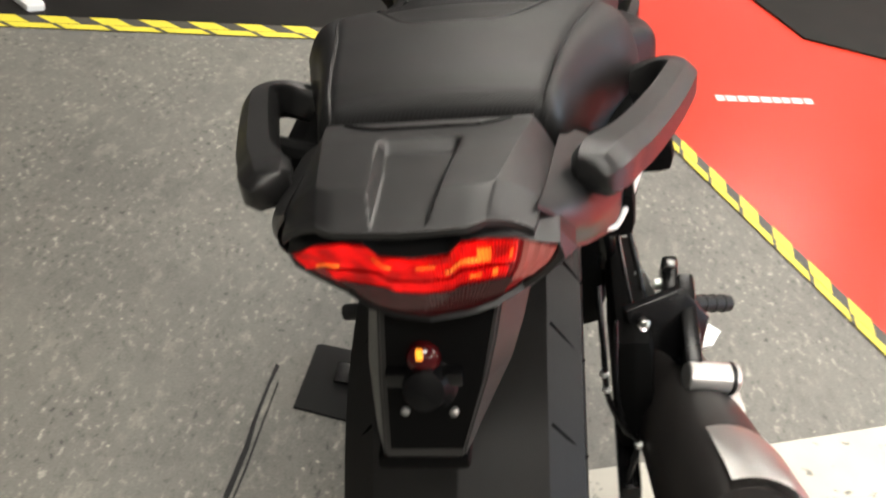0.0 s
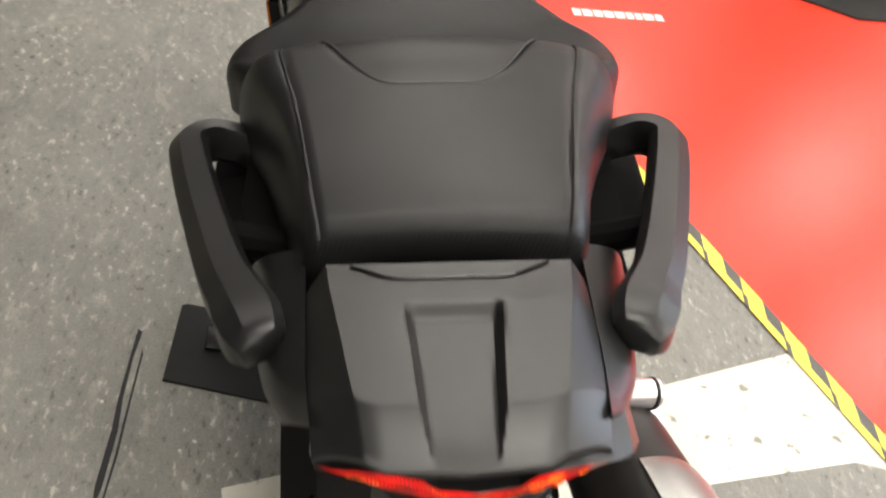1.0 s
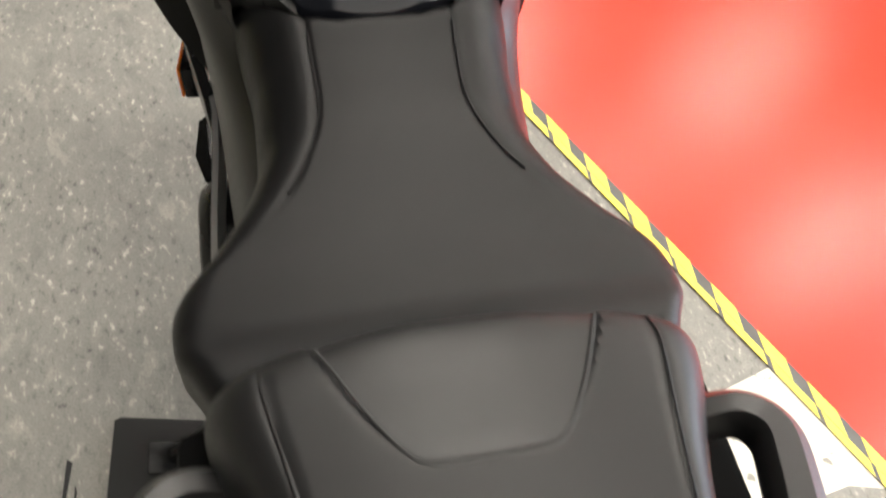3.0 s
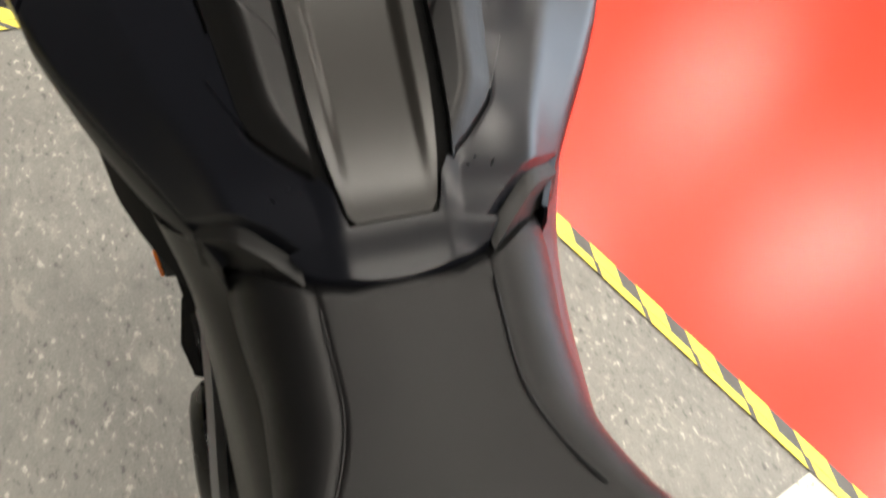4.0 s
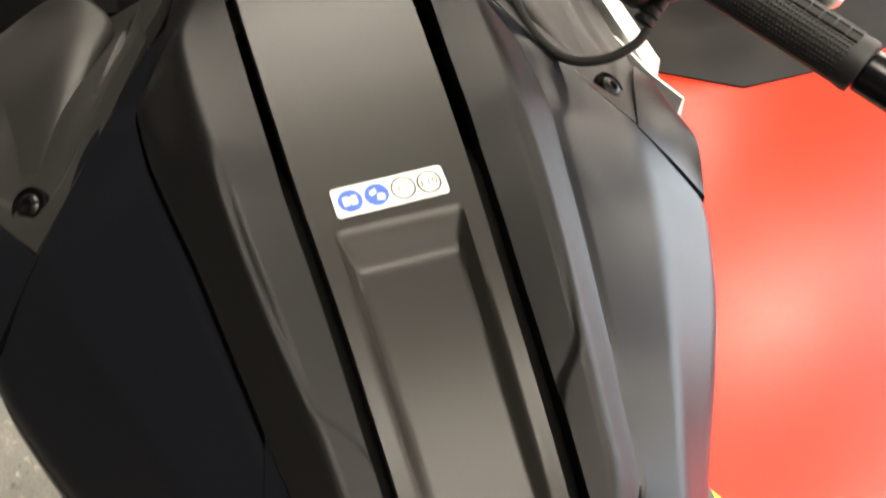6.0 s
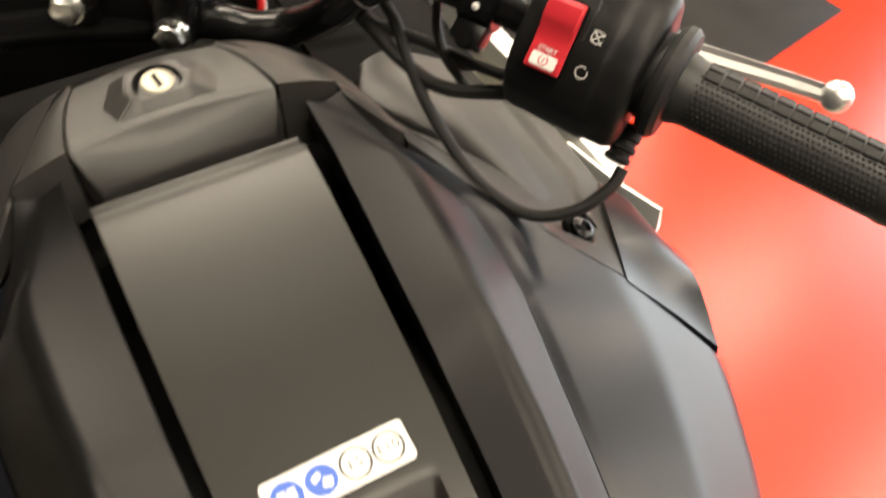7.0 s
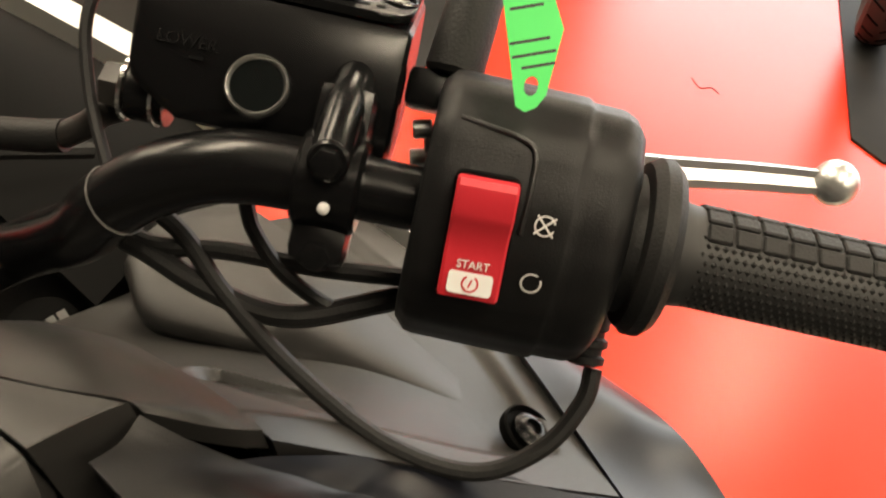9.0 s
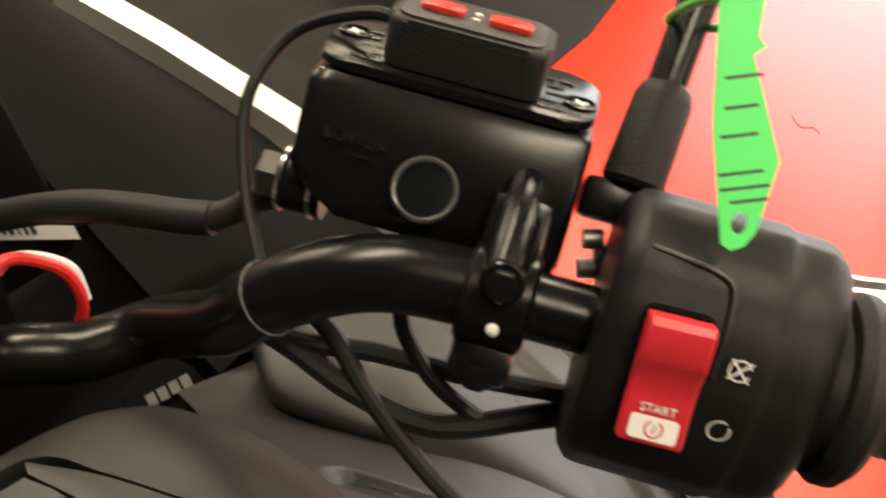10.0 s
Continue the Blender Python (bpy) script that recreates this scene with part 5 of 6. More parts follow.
hb_rings(bm, [(s, [(26 + 0.8 * k, 2), (22, 9 * k), (8, 17 * k), (0, 14 * k), (6, 0), (26, -10)]) for s, k in ((-121, 0.7), (-119, 1.0), (-107, 1.0), (-105, 0.7))])
part("clamp_boss", bm, gloss_black, clamp, smooth=60)

# brake fluid reservoir
RES = [(9, -10), (14, -6.5), (30, -3), (50, -1), (54, -2.5), (56, -6), (76, -40), (74, -46), (60, -58), (24, -50), (10, -34)]
bm = bmesh.new()
hb_rings(bm, [(-97, scaled(RES, 0.9, (40, -28))), (-98.5, scaled(RES, 0.97, (40, -28))), (-102, RES), (-140, RES), (-172, RES), (-184, [(q * 0.86 + 8 if q < 40 else q, h) for q, h in RES]), (-189, scaled([(q * 0.8 + 11 if q < 40 else q, h) for q, h in RES], 0.97, (45, -28))), (-191, scaled([(q * 0.8 + 11 if q < 40 else q, h) for q, h in RES], 0.9, (45, -28)))])
bmesh.ops.bevel(bm, geom=[e for e in bm.edges if len(e.link_faces) == 2 and e.calc_face_angle(0) > 0.6], offset=0.002, segments=2, affect="EDGES")
res = part("fluid_reservoir", bm, gloss_black, bar, "gloss black brake fluid reservoir with a round sight glass")
up_q, up_h = 0.862, 0.507
RT = Matrix.Translation(hbm(-144.5, 66.5, -21.5)) @ Matrix((HS, (HQ * 0.507 - HH * 0.862), (HQ * 0.862 + HH * 0.507))).transposed().to_4x4()
bm = bmesh.new()
prism(bm, rounded(0.0935, 0.046, 0.012), RT, 0.0002, 0.0032, 0.0012)
cap = part("reservoir_cap", bm, gloss_black, res, "black reservoir cap with embossed lettering")
rng = random.Random(7)
for row in range(5):
    x = -0.036
    while x < 0.036:
        w = rng.uniform(0.003, 0.009)
        if abs(x + w / 2) > 0.0 or row in (0, 4):
            bm = bmesh.new()
            box(bm, RT @ Vector((x + w / 2, -0.016 + 0.0068 * row, 0.0033)), (w, 0.0022, 0.0005), RT.to_3x3())
            part("embossing", bm, gloss_black, cap, smooth=0)
        x += w + 0.002
for x, y in ((-0.0405, 0.006), (0.0405, -0.006)):
    bm = bmesh.new()
    turned(bm, RT @ Vector((x, y, 0.0028)), RT.to_3x3() @ Vector((0, 0, 1)), [(0, 0.0058), (0.0012, 0.0058), (0.0014, 0.0052), (0.0004, 0.0048), (0.0008, 0.0042), (0.0008, 0)], 20)
    sc = part("screw", bm, gloss_black, cap)
    bm = bmesh.new()
    for a in (0, 90):
        box(bm, RT @ Vector((x, y, 0.0037)), (0.0055, 0.0012, 0.0004), RT.to_3x3() @ Euler((0, 0, radians(a + 30))).to_matrix())
    part("cross_slot", bm, alloy, cap, smooth=0)
# sight glass and cast lettering
face = HB @ Matrix.Translation((-0.1446, 0.0247, -0.0012)) @ Euler((radians(-9), 0, 0)).to_matrix().to_4x4()
bm = bmesh.new()
turned(bm, face @ Vector((0, 0, -0.002)), face.to_3x3() @ Vector((0, 0, 1)), [(0, 0.0108), (0.0034, 0.0108), (0.0042, 0.0102), (0.0036, 0.0095), (0.0012, 0.0088), (0.0012, 0.0)], 40)
glass_ring = part("sight_glass_ring", bm, ring_steel, res, "grey metal sight glass ring")
bm = bmesh.new()
turned(bm, face @ Vector((0, 0, 0.0)), face.to_3x3() @ Vector((0, 0, 1)), [(0, 0.0092), (0.0003, 0.0092), (0.0004, 0.006), (0.0004, 0)], 32)
part("sight_glass", bm, material("dark_glass", (0.004, 0.005, 0.005), 0.14, spec=0.2), res, "dark glossy sight glass")


def writing(name, body, m, size, mat, parent, depth=0.0002):
    """Text as a mesh part, laid in the plane of m."""
    cu = bpy.data.curves.new(name, "FONT")
    cu.body, cu.size, cu.extrude, cu.align_x, cu.align_y = body, size, depth, "CENTER", "CENTER"
    tmp = bpy.data.objects.new(name, cu)
    scene.collection.objects.link(tmp)
    bpy.context.view_layer.update()
    me = bpy.data.meshes.new_from_object(tmp.evaluated_get(bpy.context.evaluated_depsgraph_get()))
    bpy.data.objects.remove(tmp)
    me.transform(m)
    me.materials.clear()
    me.materials.append(mat)
    ob = new(name, me)
    ob.parent = parent
    return ob


writing("cast_lettering", "LOWER", HB @ Matrix.Translation((-0.171, 0.0345, -0.0022)) @ Euler((radians(-6), 0, 0)).to_matrix().to_4x4(), 0.0062, gloss_black, res, 0.0004)
bm = bmesh.new()
box(bm, hbm(-167, 29.5, -2.4), (0.005, 0.001, 0.0006), HB.to_3x3())
part("level_line", bm, gloss_black, res, smooth=0)

# accessory remote with two red buttons, strapped on the cap
RM = RT @ Matrix.Translation((0.0005, -0.001, 0.0125))
bm = bmesh.new()
prism(bm, rounded(0.0535, 0.034, 0.007), RM, -0.0085, 0.0075, 0.0025, 3)
remote = part("remote_switch", bm, rubber, bar, "small black remote switch with two red buttons")
bm = bmesh.new()
prism(bm, rounded(0.0475, 0.028, 0.005), RM, 0.0076, 0.0084, 0.0004)
part("remote_face", bm, steel_dark, remote, "dark grey face plate")
# rubber buttons are no lamps; a faint glow is added to brighten them
for x in (-0.0115, 0.0115):
    bm = bmesh.new()
    prism(bm, rounded(0.0145, 0.009, 0.002, cx=x), RM, 0.0085, 0.0102, 0.0007)
    btn = part("button", bm, glow("red_rubber_faint_glow", (0.85, 0.06, 0.04), 0.05), remote, "red rubber button with a faint added glow")
    bm = bmesh.new()
    prism(bm, rounded(0.004, 0.003, 0.001, cx=x), RM, 0.0103, 0.0105)
    part("button_mark", bm, red_plastic, remote)
for y in (-0.003, 0.003):
    bm = bmesh.new()
    turned(bm, RM @ Vector((0, y, 0.0084)), RM.to_3x3() @ Vector((0, 0, 1)), [(0, 0.0013), (0.0006, 0.0012), (0.0008, 0)], 10)
    part("indicator", bm, print_white, remote)
bm = bmesh.new()
box(bm, RT @ Vector((0.003, -0.002, 0.0035)), (0.03, 0.03, 0.008), RT.to_3x3(), 0.002)
part("remote_foot", bm, rubber, remote)

# banjo bolt and brake hose
bm = bmesh.new()
turned(bm, hbm(-180, 17, -28), -HS, [(0, 0.0108), (0.014, 0.0108), (0.015, 0.0095)], 24)
banjo = part("banjo_fitting", bm, gloss_black, bar, "black banjo fitting with plated washers")
for s0 in (-183, -194.5):
    bm = bmesh.new()
    turned(bm, hbm(s0, 17, -28), -HS, [(0, 0.0105), (0.0004, 0.0118), (0.0018, 0.0118), (0.0022, 0.0105)], 24)
    part("washer", bm, chrome, banjo)
bm = bmesh.new()
prism(bm, hexagon(0.009), HB @ Matrix.Translation((-0.1965, 0.017, -0.028)) @ Euler((0, radians(-90), 0)).to_matrix().to_4x4(), 0.0, 0.008, 0.001)
part("banjo_bolt", bm, steel_dark, banjo)
bm = bmesh.new()
tube(bm, [hbm(-189, 14, -32), hbm(-206.2, 7.3, -38.0), hbm(-213.3, 1.3, -42.0), hbm(-222.8, -4.4, -46.0)], 0.0052, 12)
part("hose_crimp", bm, steel_dark, banjo)
bm = bmesh.new()
tube(bm, [hbm(-222.2, -4.3, -46.0), hbm(-233.0, -6.5, -48.0), hbm(-254.2, -9.5, -52.0), hbm(-276.5, -13.8, -58.0), hbm(-299.9, -21.5, -66.0), hbm(-332.5, -35.5, -78.0)], 0.0066, 14)
part("brake_hose", bm, rubber, banjo, "black brake hose")

# switch housing
HOUSE = [(40, -16), (43.5, 0), (43, 12), (38, 22), (24, 29.5), (4, 30.3), (-14, 27), (-28, 20.5), (-39, 10), (-46, -6), (-44, -22), (-18, -30), (20, -29)]
bm = bmesh.new()
hb_rings(bm, [(-83, scaled(HOUSE, 0.86)), (-82.5, scaled(HOUSE, 0.9)), (-79, scaled(HOUSE, 0.985)), (-76, HOUSE), (-50, HOUSE), (-36, HOUSE), (-34.8, scaled(HOUSE, 0.992)), (-33.9, scaled(HOUSE, 0.974)), (-31, scaled(HOUSE, 0.97)), (-23, scaled(HOUSE, 0.965)), (-18.5, scaled(HOUSE, 0.92)), (-16, scaled(HOUSE, 0.85)), (-15, scaled(HOUSE, 0.76))])
bmesh.ops.subdivide_edges(bm, edges=[e for e in bm.edges if e.calc_length() > 0.006], cuts=2, use_grid_fill=True, smooth=0.35)
house = part("switch_housing", bm, panel_plastic, bar, "grained black switch housing with an engine switch", smooth=50)
bm = bmesh.new()
tube(bm, [hbm(-75, 25.2, 28.7), hbm(-66, 24.2, 29.3), hbm(-55.5, 22.6, 29.9), hbm(-50.5, 19, 30.6), hbm(-49.5, 8, 30.8), hbm(-49.8, -6, 28.8)], 0.0009, 8, 8)
part("moulded_step", bm, plastic, house)
# rocker
SW = HB @ Matrix.Translation((-0.0622, -0.0098, 0.0292)) @ Euler((radians(14), 0, radians(2))).to_matrix().to_4x4()
bm = bmesh.new()
prism(bm, rounded(0.0205, 0.0395, 0.003), SW, -0.006, 0.0004)
part("rocker_well", bm, deep_black, house)
bm = bmesh.new()
prof = [(0.0188, 0.0), (0.0186, 0.0058), (0.0165, 0.0072), (0.0085, 0.0078), (0.0055, 0.0066), (0.0015, 0.0042), (-0.006, 0.0038), (-0.0165, 0.0052), (-0.0185, 0.0046), (-0.0188, 0.0)]
rings(bm, [[SW @ Vector((x, y * (1 if abs(x) < 0.009 else 0.97), z if abs(x) < 0.0088 else z - 0.0008)) for y, z in prof] for x in (-0.0094, -0.0086, 0.0, 0.0086, 0.0094)])
rocker = part("engine_switch", bm, red_plastic, house, "red engine start and stop rocker", smooth=28)
SWP = SW @ Matrix.Translation((0, -0.0135, 0.0052)) @ Euler((radians(-7.5), 0, 0)).to_matrix().to_4x4()
bm = bmesh.new()
prism(bm, rounded(0.0138, 0.0068, 0.0012), SWP, -0.0004, 0.0003)
part("start_plate", bm, print_white, rocker, "pale start symbol plate")
writing("start_word", "START", SW @ Matrix.Translation((0, -0.0078, 0.0049)) @ Euler((radians(-7), 0, 0)).to_matrix().to_4x4(), 0.0035, print_white, rocker)


def ring_mark(bm, m, r, width, a0, a1, n=28):
    rows = [[m @ Vector((rr * math.cos(a), rr * math.sin(a), 0.0003)) for rr in (r - width / 2, r + width / 2)] for a in (radians(a0 + (a1 - a0) * i / n) for i in range(n + 1))]
    rings(bm, rows, closed=False, caps=False)


bm = bmesh.new()
ring_mark(bm, SWP @ Matrix.Translation((0, 0, 0.0002)), 0.0024, 0.0006, 120, 420)
box(bm, SWP @ Vector((0, 0, 0.0005)), (0.0005, 0.0026, 0.0002), SWP.to_3x3() @ Euler((0, 0, -0.3)).to_matrix())
part("start_symbol", bm, red_plastic, rocker, smooth=0)
for (q, h, kind) in ((-2.0, 29.8, "stop"), (-20, 24.9, "run")):
    M = HB @ Matrix.Translation((-0.0429, q / 1000, h / 1000 + 0.0002)) @ Euler((radians(14 if kind == "stop" else 24), radians(3), 0)).to_matrix().to_4x4()
    bm = bmesh.new()
    ring_mark(bm, M, 0.0031, 0.0006, 60 if kind == "run" else 20, 390 if kind == "run" else 340)
    if kind == "stop":
        for a in (45, -45):
            box(bm, M @ Vector((0, 0, 0.0004)), (0.0086, 0.0006, 0.0002), M.to_3x3() @ Euler((0, 0, radians(a))).to_matrix())
    part(kind + "_symbol", bm, print_white, house, smooth=0)

# throttle flange, grip, weight, lever
bm = bmesh.new()
turned(bm, hbm(-15, 0, 0), HS, [(0, 0.023), (0.004, 0.024), (0.005, 0.028), (0.0085, 0.0305), (0.0125, 0.0305), (0.0155, 0.028), (0.016, 0.022)], 40)
part("throttle_flange", bm, rubber, bar, "black rubber throttle flange")
knurl = material("knurled_grip_rubber", (0.011, 0.011, 0.011), 0.55, vary=0.15)
bm = bmesh.new()
turned(bm, hbm(0, 0, 0), HS, [(0, 0.019), (0.003, 0.0192), (0.007, 0.0178), (0.012, 0.0172), (0.112, 0.0172), (0.118, 0.0178), (0.122, 0.0172), (0.1225, 0.013)], 48)
grip = part("grip", bm, knurl, bar, "black rubber grip with square pads and knurling")
for i in range(11):
    for j in range(4):
        a = radians(38 + 24 * j)
        c = hbm(15 + 9.2 * i, 17.25 * math.sin(a - radians(10)), 17.25 * math.cos(a - radians(10)))
        nrm = (HQ * math.sin(a - radians(10)) + HH * math.cos(a - radians(10))).normalized()
        t = nrm.cross(HS)
        rot = Matrix((HS, t, nrm)).transposed()
        pb = bmesh.new()
        box(pb, c, (0.0084, 0.0064, 0.0022), rot, 0.0006, 1)
        part("grip_pad", pb, rubber, grip)
bm = bmesh.new()
for i in range(36):
    for j in range(11):
        a = radians(22 - 9.5 * j)
        c = hbm(10 + 2.8 * i + 1.4 * (j % 2), 17.2 * math.sin(a), 17.2 * math.cos(a))
        nrm = (HQ * math.sin(a) + HH * math.cos(a)).normalized()
        t = nrm.cross(HS)
        vs = [bm.verts.new(c + HS * x * 0.0012 + t * y * 0.0012) for x, y in ((1, 0), (0, 1), (-1, 0), (0, -1))]
        top = bm.verts.new(c + nrm * 0.0008)
        for k in range(4):
            bm.faces.new((vs[k], vs[(k + 1) % 4], top))
tagged(part("knurling", bm, rubber, grip, smooth=0), kind="stuff")
bm = bmesh.new()
turned(bm, hbm(123, 0, 0), HS, [(0, 0.0135), (0.001, 0.0145), (0.034, 0.0145), (0.036, 0.0135), (0.0362, 0.006), (0.032, 0.005), (0.032, 0)], 32)
part("bar_end_weight", bm, gloss_black, bar, "gloss black bar end weight")
bm = bmesh.new()
lev = [(-25, 25, -38), (-8, 30, -44), (10, 33, -46), (40, 38, -48), (62, 41, -49), (74, 42.5, -49.5)]
C = spline([hbm(*p) for p in lev], 6)
loops = []
for i, p in enumerate(C):
    k = i / (len(C) - 1)
    w, d = 0.0068 - 0.002 * k, 0.0035
    loops.append([p + HQ * w * a + HH * d * b for a, b in ((-1, -0.6), (-1, 0.6), (-0.5, 1), (0.3, 0.55), (0.8, 1), (1, 0.4), (1, -0.6), (0, -1))])
rings(bm, loops)
lever = part("brake_lever", bm, alloy, bar, "silver brake lever with a ball end")
bm = bmesh.new()
bmesh.ops.create_uvsphere(bm, u_segments=24, v_segments=16, radius=0.0092, matrix=Matrix.Translation(hbm(74, 43, -49)))
part("lever_ball", bm, alloy, lever)
bm = bmesh.new()
box(bm, hbm(-28, 26, -36), (0.03, 0.02, 0.018), HB.to_3x3(), 0.004)
part("lever_perch", bm, gloss_black, lever)

# mirror stem with its boot, and the green tag
bm = bmesh.new()
turned(bm, hbm(-81, 44, -12), HQ * 0.995 + HS * 0.08, [(0, 0.009), (0.002, 0.0105), (0.03, 0.0098), (0.034, 0.0085), (0.036, 0.006)], 24)
mirror = part("mirror_boot", bm, rubber, bar, "black rubber mirror boot")
bm = bmesh.new()
tube(bm, [hbm(-79, 78, -12), hbm(-76, 110, -14), hbm(-70, 150, -18), hbm(-60, 210, -24)], 0.0068, 12)
part("mirror_stem", bm, gloss_black, mirror, "black mirror stem")
bm = bmesh.new()
box(bm, hbm(-85, 38, -16), (0.022, 0.014, 0.016), HB.to_3x3(), 0.003)
part("mirror_mount", bm, gloss_black, mirror)
for s, q, h in ((-91, 24, -20), (-86, 20, -22), (-90, 14, -24)):
    bm = bmesh.new()
    rod(bm, hbm(s, q, h), hbm(s + 7, q + 2, h), 0.0035)
    part("lever_pivot", bm, alloy, lever)
TAGM = HB @ Matrix.Translation((0, 0, 0.043))
bm = bmesh.new()
outline = [(-0.0785, 0.094), (-0.067, 0.0985), (-0.0655, 0.085), (-0.063, 0.083), (-0.0655, 0.08), (-0.0515, 0.0545), (-0.0525, 0.0345), (-0.0545, 0.0305), (-0.0575, 0.0285), (-0.0605, 0.0295), (-0.071, 0.06)]
hole = [(-0.0573 + 0.0021 * math.cos(a), 0.0362 + 0.003 * math.sin(a)) for a in (2 * math.pi * i / 12 for i in range(12))]
lo = [bm.verts.new(TAGM @ Vector((a, b, 0))) for a, b in outline]
hi = [bm.verts.new(TAGM @ Vector((a, b, 0))) for a, b in hole]
edges = [bm.edges.new((v[i], v[(i + 1) % len(v)])) for v in (lo, hi) for i in range(len(v))]
bmesh.ops.triangle_fill(bm, edges=edges, use_beauty=True)
bmesh.ops.solidify(bm, geom=bm.faces[:], thickness=0.0007)
tag = tagged(mesh_object("tag", bm, green_tag, 30), "bright green plastic tag hanging from the mirror stem", "tag")
tag.matrix_world = LEAN
for i, (a, b, w) in enumerate(((-0.0685, 0.074, 0.010), (-0.067, 0.066, 0.009), (-0.0655, 0.0585, 0.010), (-0.0625, 0.049, 0.012), (-0.0605, 0.0455, 0.013), (-0.0585, 0.0425, 0.010))):
    bm = bmesh.new()
    box(bm, TAGM @ Vector((a + 0.002, b, 0.0006)), (w, 0.0009, 0.0003), HB.to_3x3() @ Euler((0, 0, radians(22))).to_matrix())
    part("print_line", bm, print_dark, tag, smooth=0)
bm = bmesh.new()
tube(bm, [hbm(-71, 95, 42), hbm(-80, 98, 20), hbm(-84, 100, -12), hbm(-74, 102, -22), hbm(-66, 100, 0), hbm(-68, 96, 38)], 0.0014, 8)
part("tag_strap", bm, green_tag, tag)

# throttle cable boot and cables
bm = bmesh.new()
turned(bm, hbm(-13, -24, -26), HS * 0.05 - HQ, [(0, 0.0075), (0.008, 0.0075), (0.009, 0.0062), (0.011, 0.0062), (0.012, 0.0078), (0.0145, 0.0078), (0.0155, 0.0062), (0.0175, 0.0062), (0.0185, 0.0076), (0.021, 0.0074), (0.022, 0.0045)], 24)
boot = part("cable_boot", bm, rubber, bar, "ribbed black rubber cable boot")


def hang(pts, h):
    """Points drawn in the plane of the bar, laid deeper by h millimetres along the view from the rider's eye."""
    k = (311 - h) / 311
    return [hbm(-76 + (s + 76) * k, -16 + (q + 16) * k, h) for s, q in pts]


bm = bmesh.new()
tube(bm, hang([(-13, -44), (-14, -56), (-24, -74), (-45, -87), (-77, -83.5), (-112, -66), (-139, -47), (-156, -31), (-170, -22), (-182, -12)], -30), 0.0036, 10)
part("heater_cable", bm, rubber, boot, "black cable looping under the switch housing")
for pts, r, h in (([(-199, -25), (-189, -33), (-176, -37), (-149, -33.5), (-115, -32.3), (-82, -29), (-60, -28)], 0.0036, 0), ([(-199, -28), (-189, -36), (-177, -40), (-151, -49), (-120, -52), (-80, -36), (-60, -34)], 0.0045, 0)):
    bm = bmesh.new()
    tube(bm, [hbm(s, q, -32) for s, q in pts], r, 10)
    part("cable", bm, rubber, bar, "black control cable")
bm = bmesh.new()
tube(bm, [hbm(-147, -8, -22), hbm(-144, -16, -26), hbm(-140, -24, -28), hbm(-128, -36, -30), hbm(-112, -44, -31), hbm(-100, -47, -32)], 0.003, 8)
part("cable", bm, rubber, bar)
bm = bmesh.new()
tube(bm, [RM @ Vector((-0.0235, 0.0, 0.0)), RM @ Vector((-0.036, 0.0, 0.001)), hbm(-207, 68, -30), hbm(-217, 43, -30), hbm(-211, 15, -30), hbm(-198, -10, -26), hbm(-188, -26, -24)], 0.0024, 8)
part("remote_cable", bm, rubber, bar, "thin black cable to the remote")

# ---- cockpit ----
CLX, CLZ = Vector((0.76, -0.6, -0.2)).normalized(), Vector((0.36, -0.22, 0.91))
CLY = CLZ.cross(CLX).normalized()
CL = Matrix.Translation((0.016, 1.424, 1.0645)) @ Matrix((CLX, CLY, CLX.cross(CLY))).transposed().to_4x4()
bm = bmesh.new()
box(bm, CL @ Vector((0, 0.02, -0.008)), (0.095, 0.04, 0.045), CL.to_3x3(), 0.006)
riser = part("bar_clamp", bm, gloss_black, bike, "black handlebar clamp with bright bolts")
for x in (0.032, -0.032):
    bm = bmesh.new()
    box(bm, CL @ Vector((x, -0.004, 0.0)), (0.026, 0.02, 0.07), CL.to_3x3(), 0.008)
    part("clamp_cap", bm, gloss_black, riser)
for x in (0.034, -0.034):
    for z in (0.0205, -0.0205):
        M = CL @ Matrix.Translation((x, -0.014, z)) @ Euler((radians(90), 0, 0)).to_matrix().to_4x4()
        bm = bmesh.new()
        turned(bm, M @ Vector((0, 0, 0)), M.to_3x3() @ Vector((0, 0, 1)), [(0, 0.0115), (0.002, 0.0115), (0.003, 0.0105)], 24)
        prism(bm, hexagon(0.0095), M, 0.001, 0.0085, 0.001)
        part("clamp_bolt", bm, chrome, riser, "bright hexagon bolt")
bm = bmesh.new()
box(bm, CL @ Vector((-0.004, -0.0045, 0.004)), (0.02, 0.003, 0.018), CL.to_3x3(), 0.001)
part("clamp_badge", bm, alloy, riser, "small silver plate")
bm = bmesh.new()
tube(bm, [(0.06, 1.42, 1.03), (0.068, 1.42, 1.055), (0.078, 1.42, 1.062), (0.088, 1.42, 1.053), (0.095, 1.42, 1.039), (0.0945, 1.42, 1.02), (0.085, 1.425, 1.0)], 0.0026, 8)
part("red_wire", bm, red_wire, bike, "red looped wire")
bm = bmesh.new()
tube(bm, [(0.062, 1.424, 1.028), (0.07, 1.424, 1.052), (0.08, 1.424, 1.058), (0.091, 1.424, 1.05), (0.0985, 1.424, 1.036), (0.0975, 1.424, 1.018)], 0.0022, 8)
part("white_wire", bm, print_white, bike, "pale looped wire")
bm = bmesh.new()
rings(bm, [[(0.06, 1.45, 1.075 + d), (0.112, 1.45, 1.034 + d)] for d in (0.0, -0.009)], closed=False, caps=False)
bmesh.ops.solidify(bm, geom=bm.faces[:], thickness=0.0006)
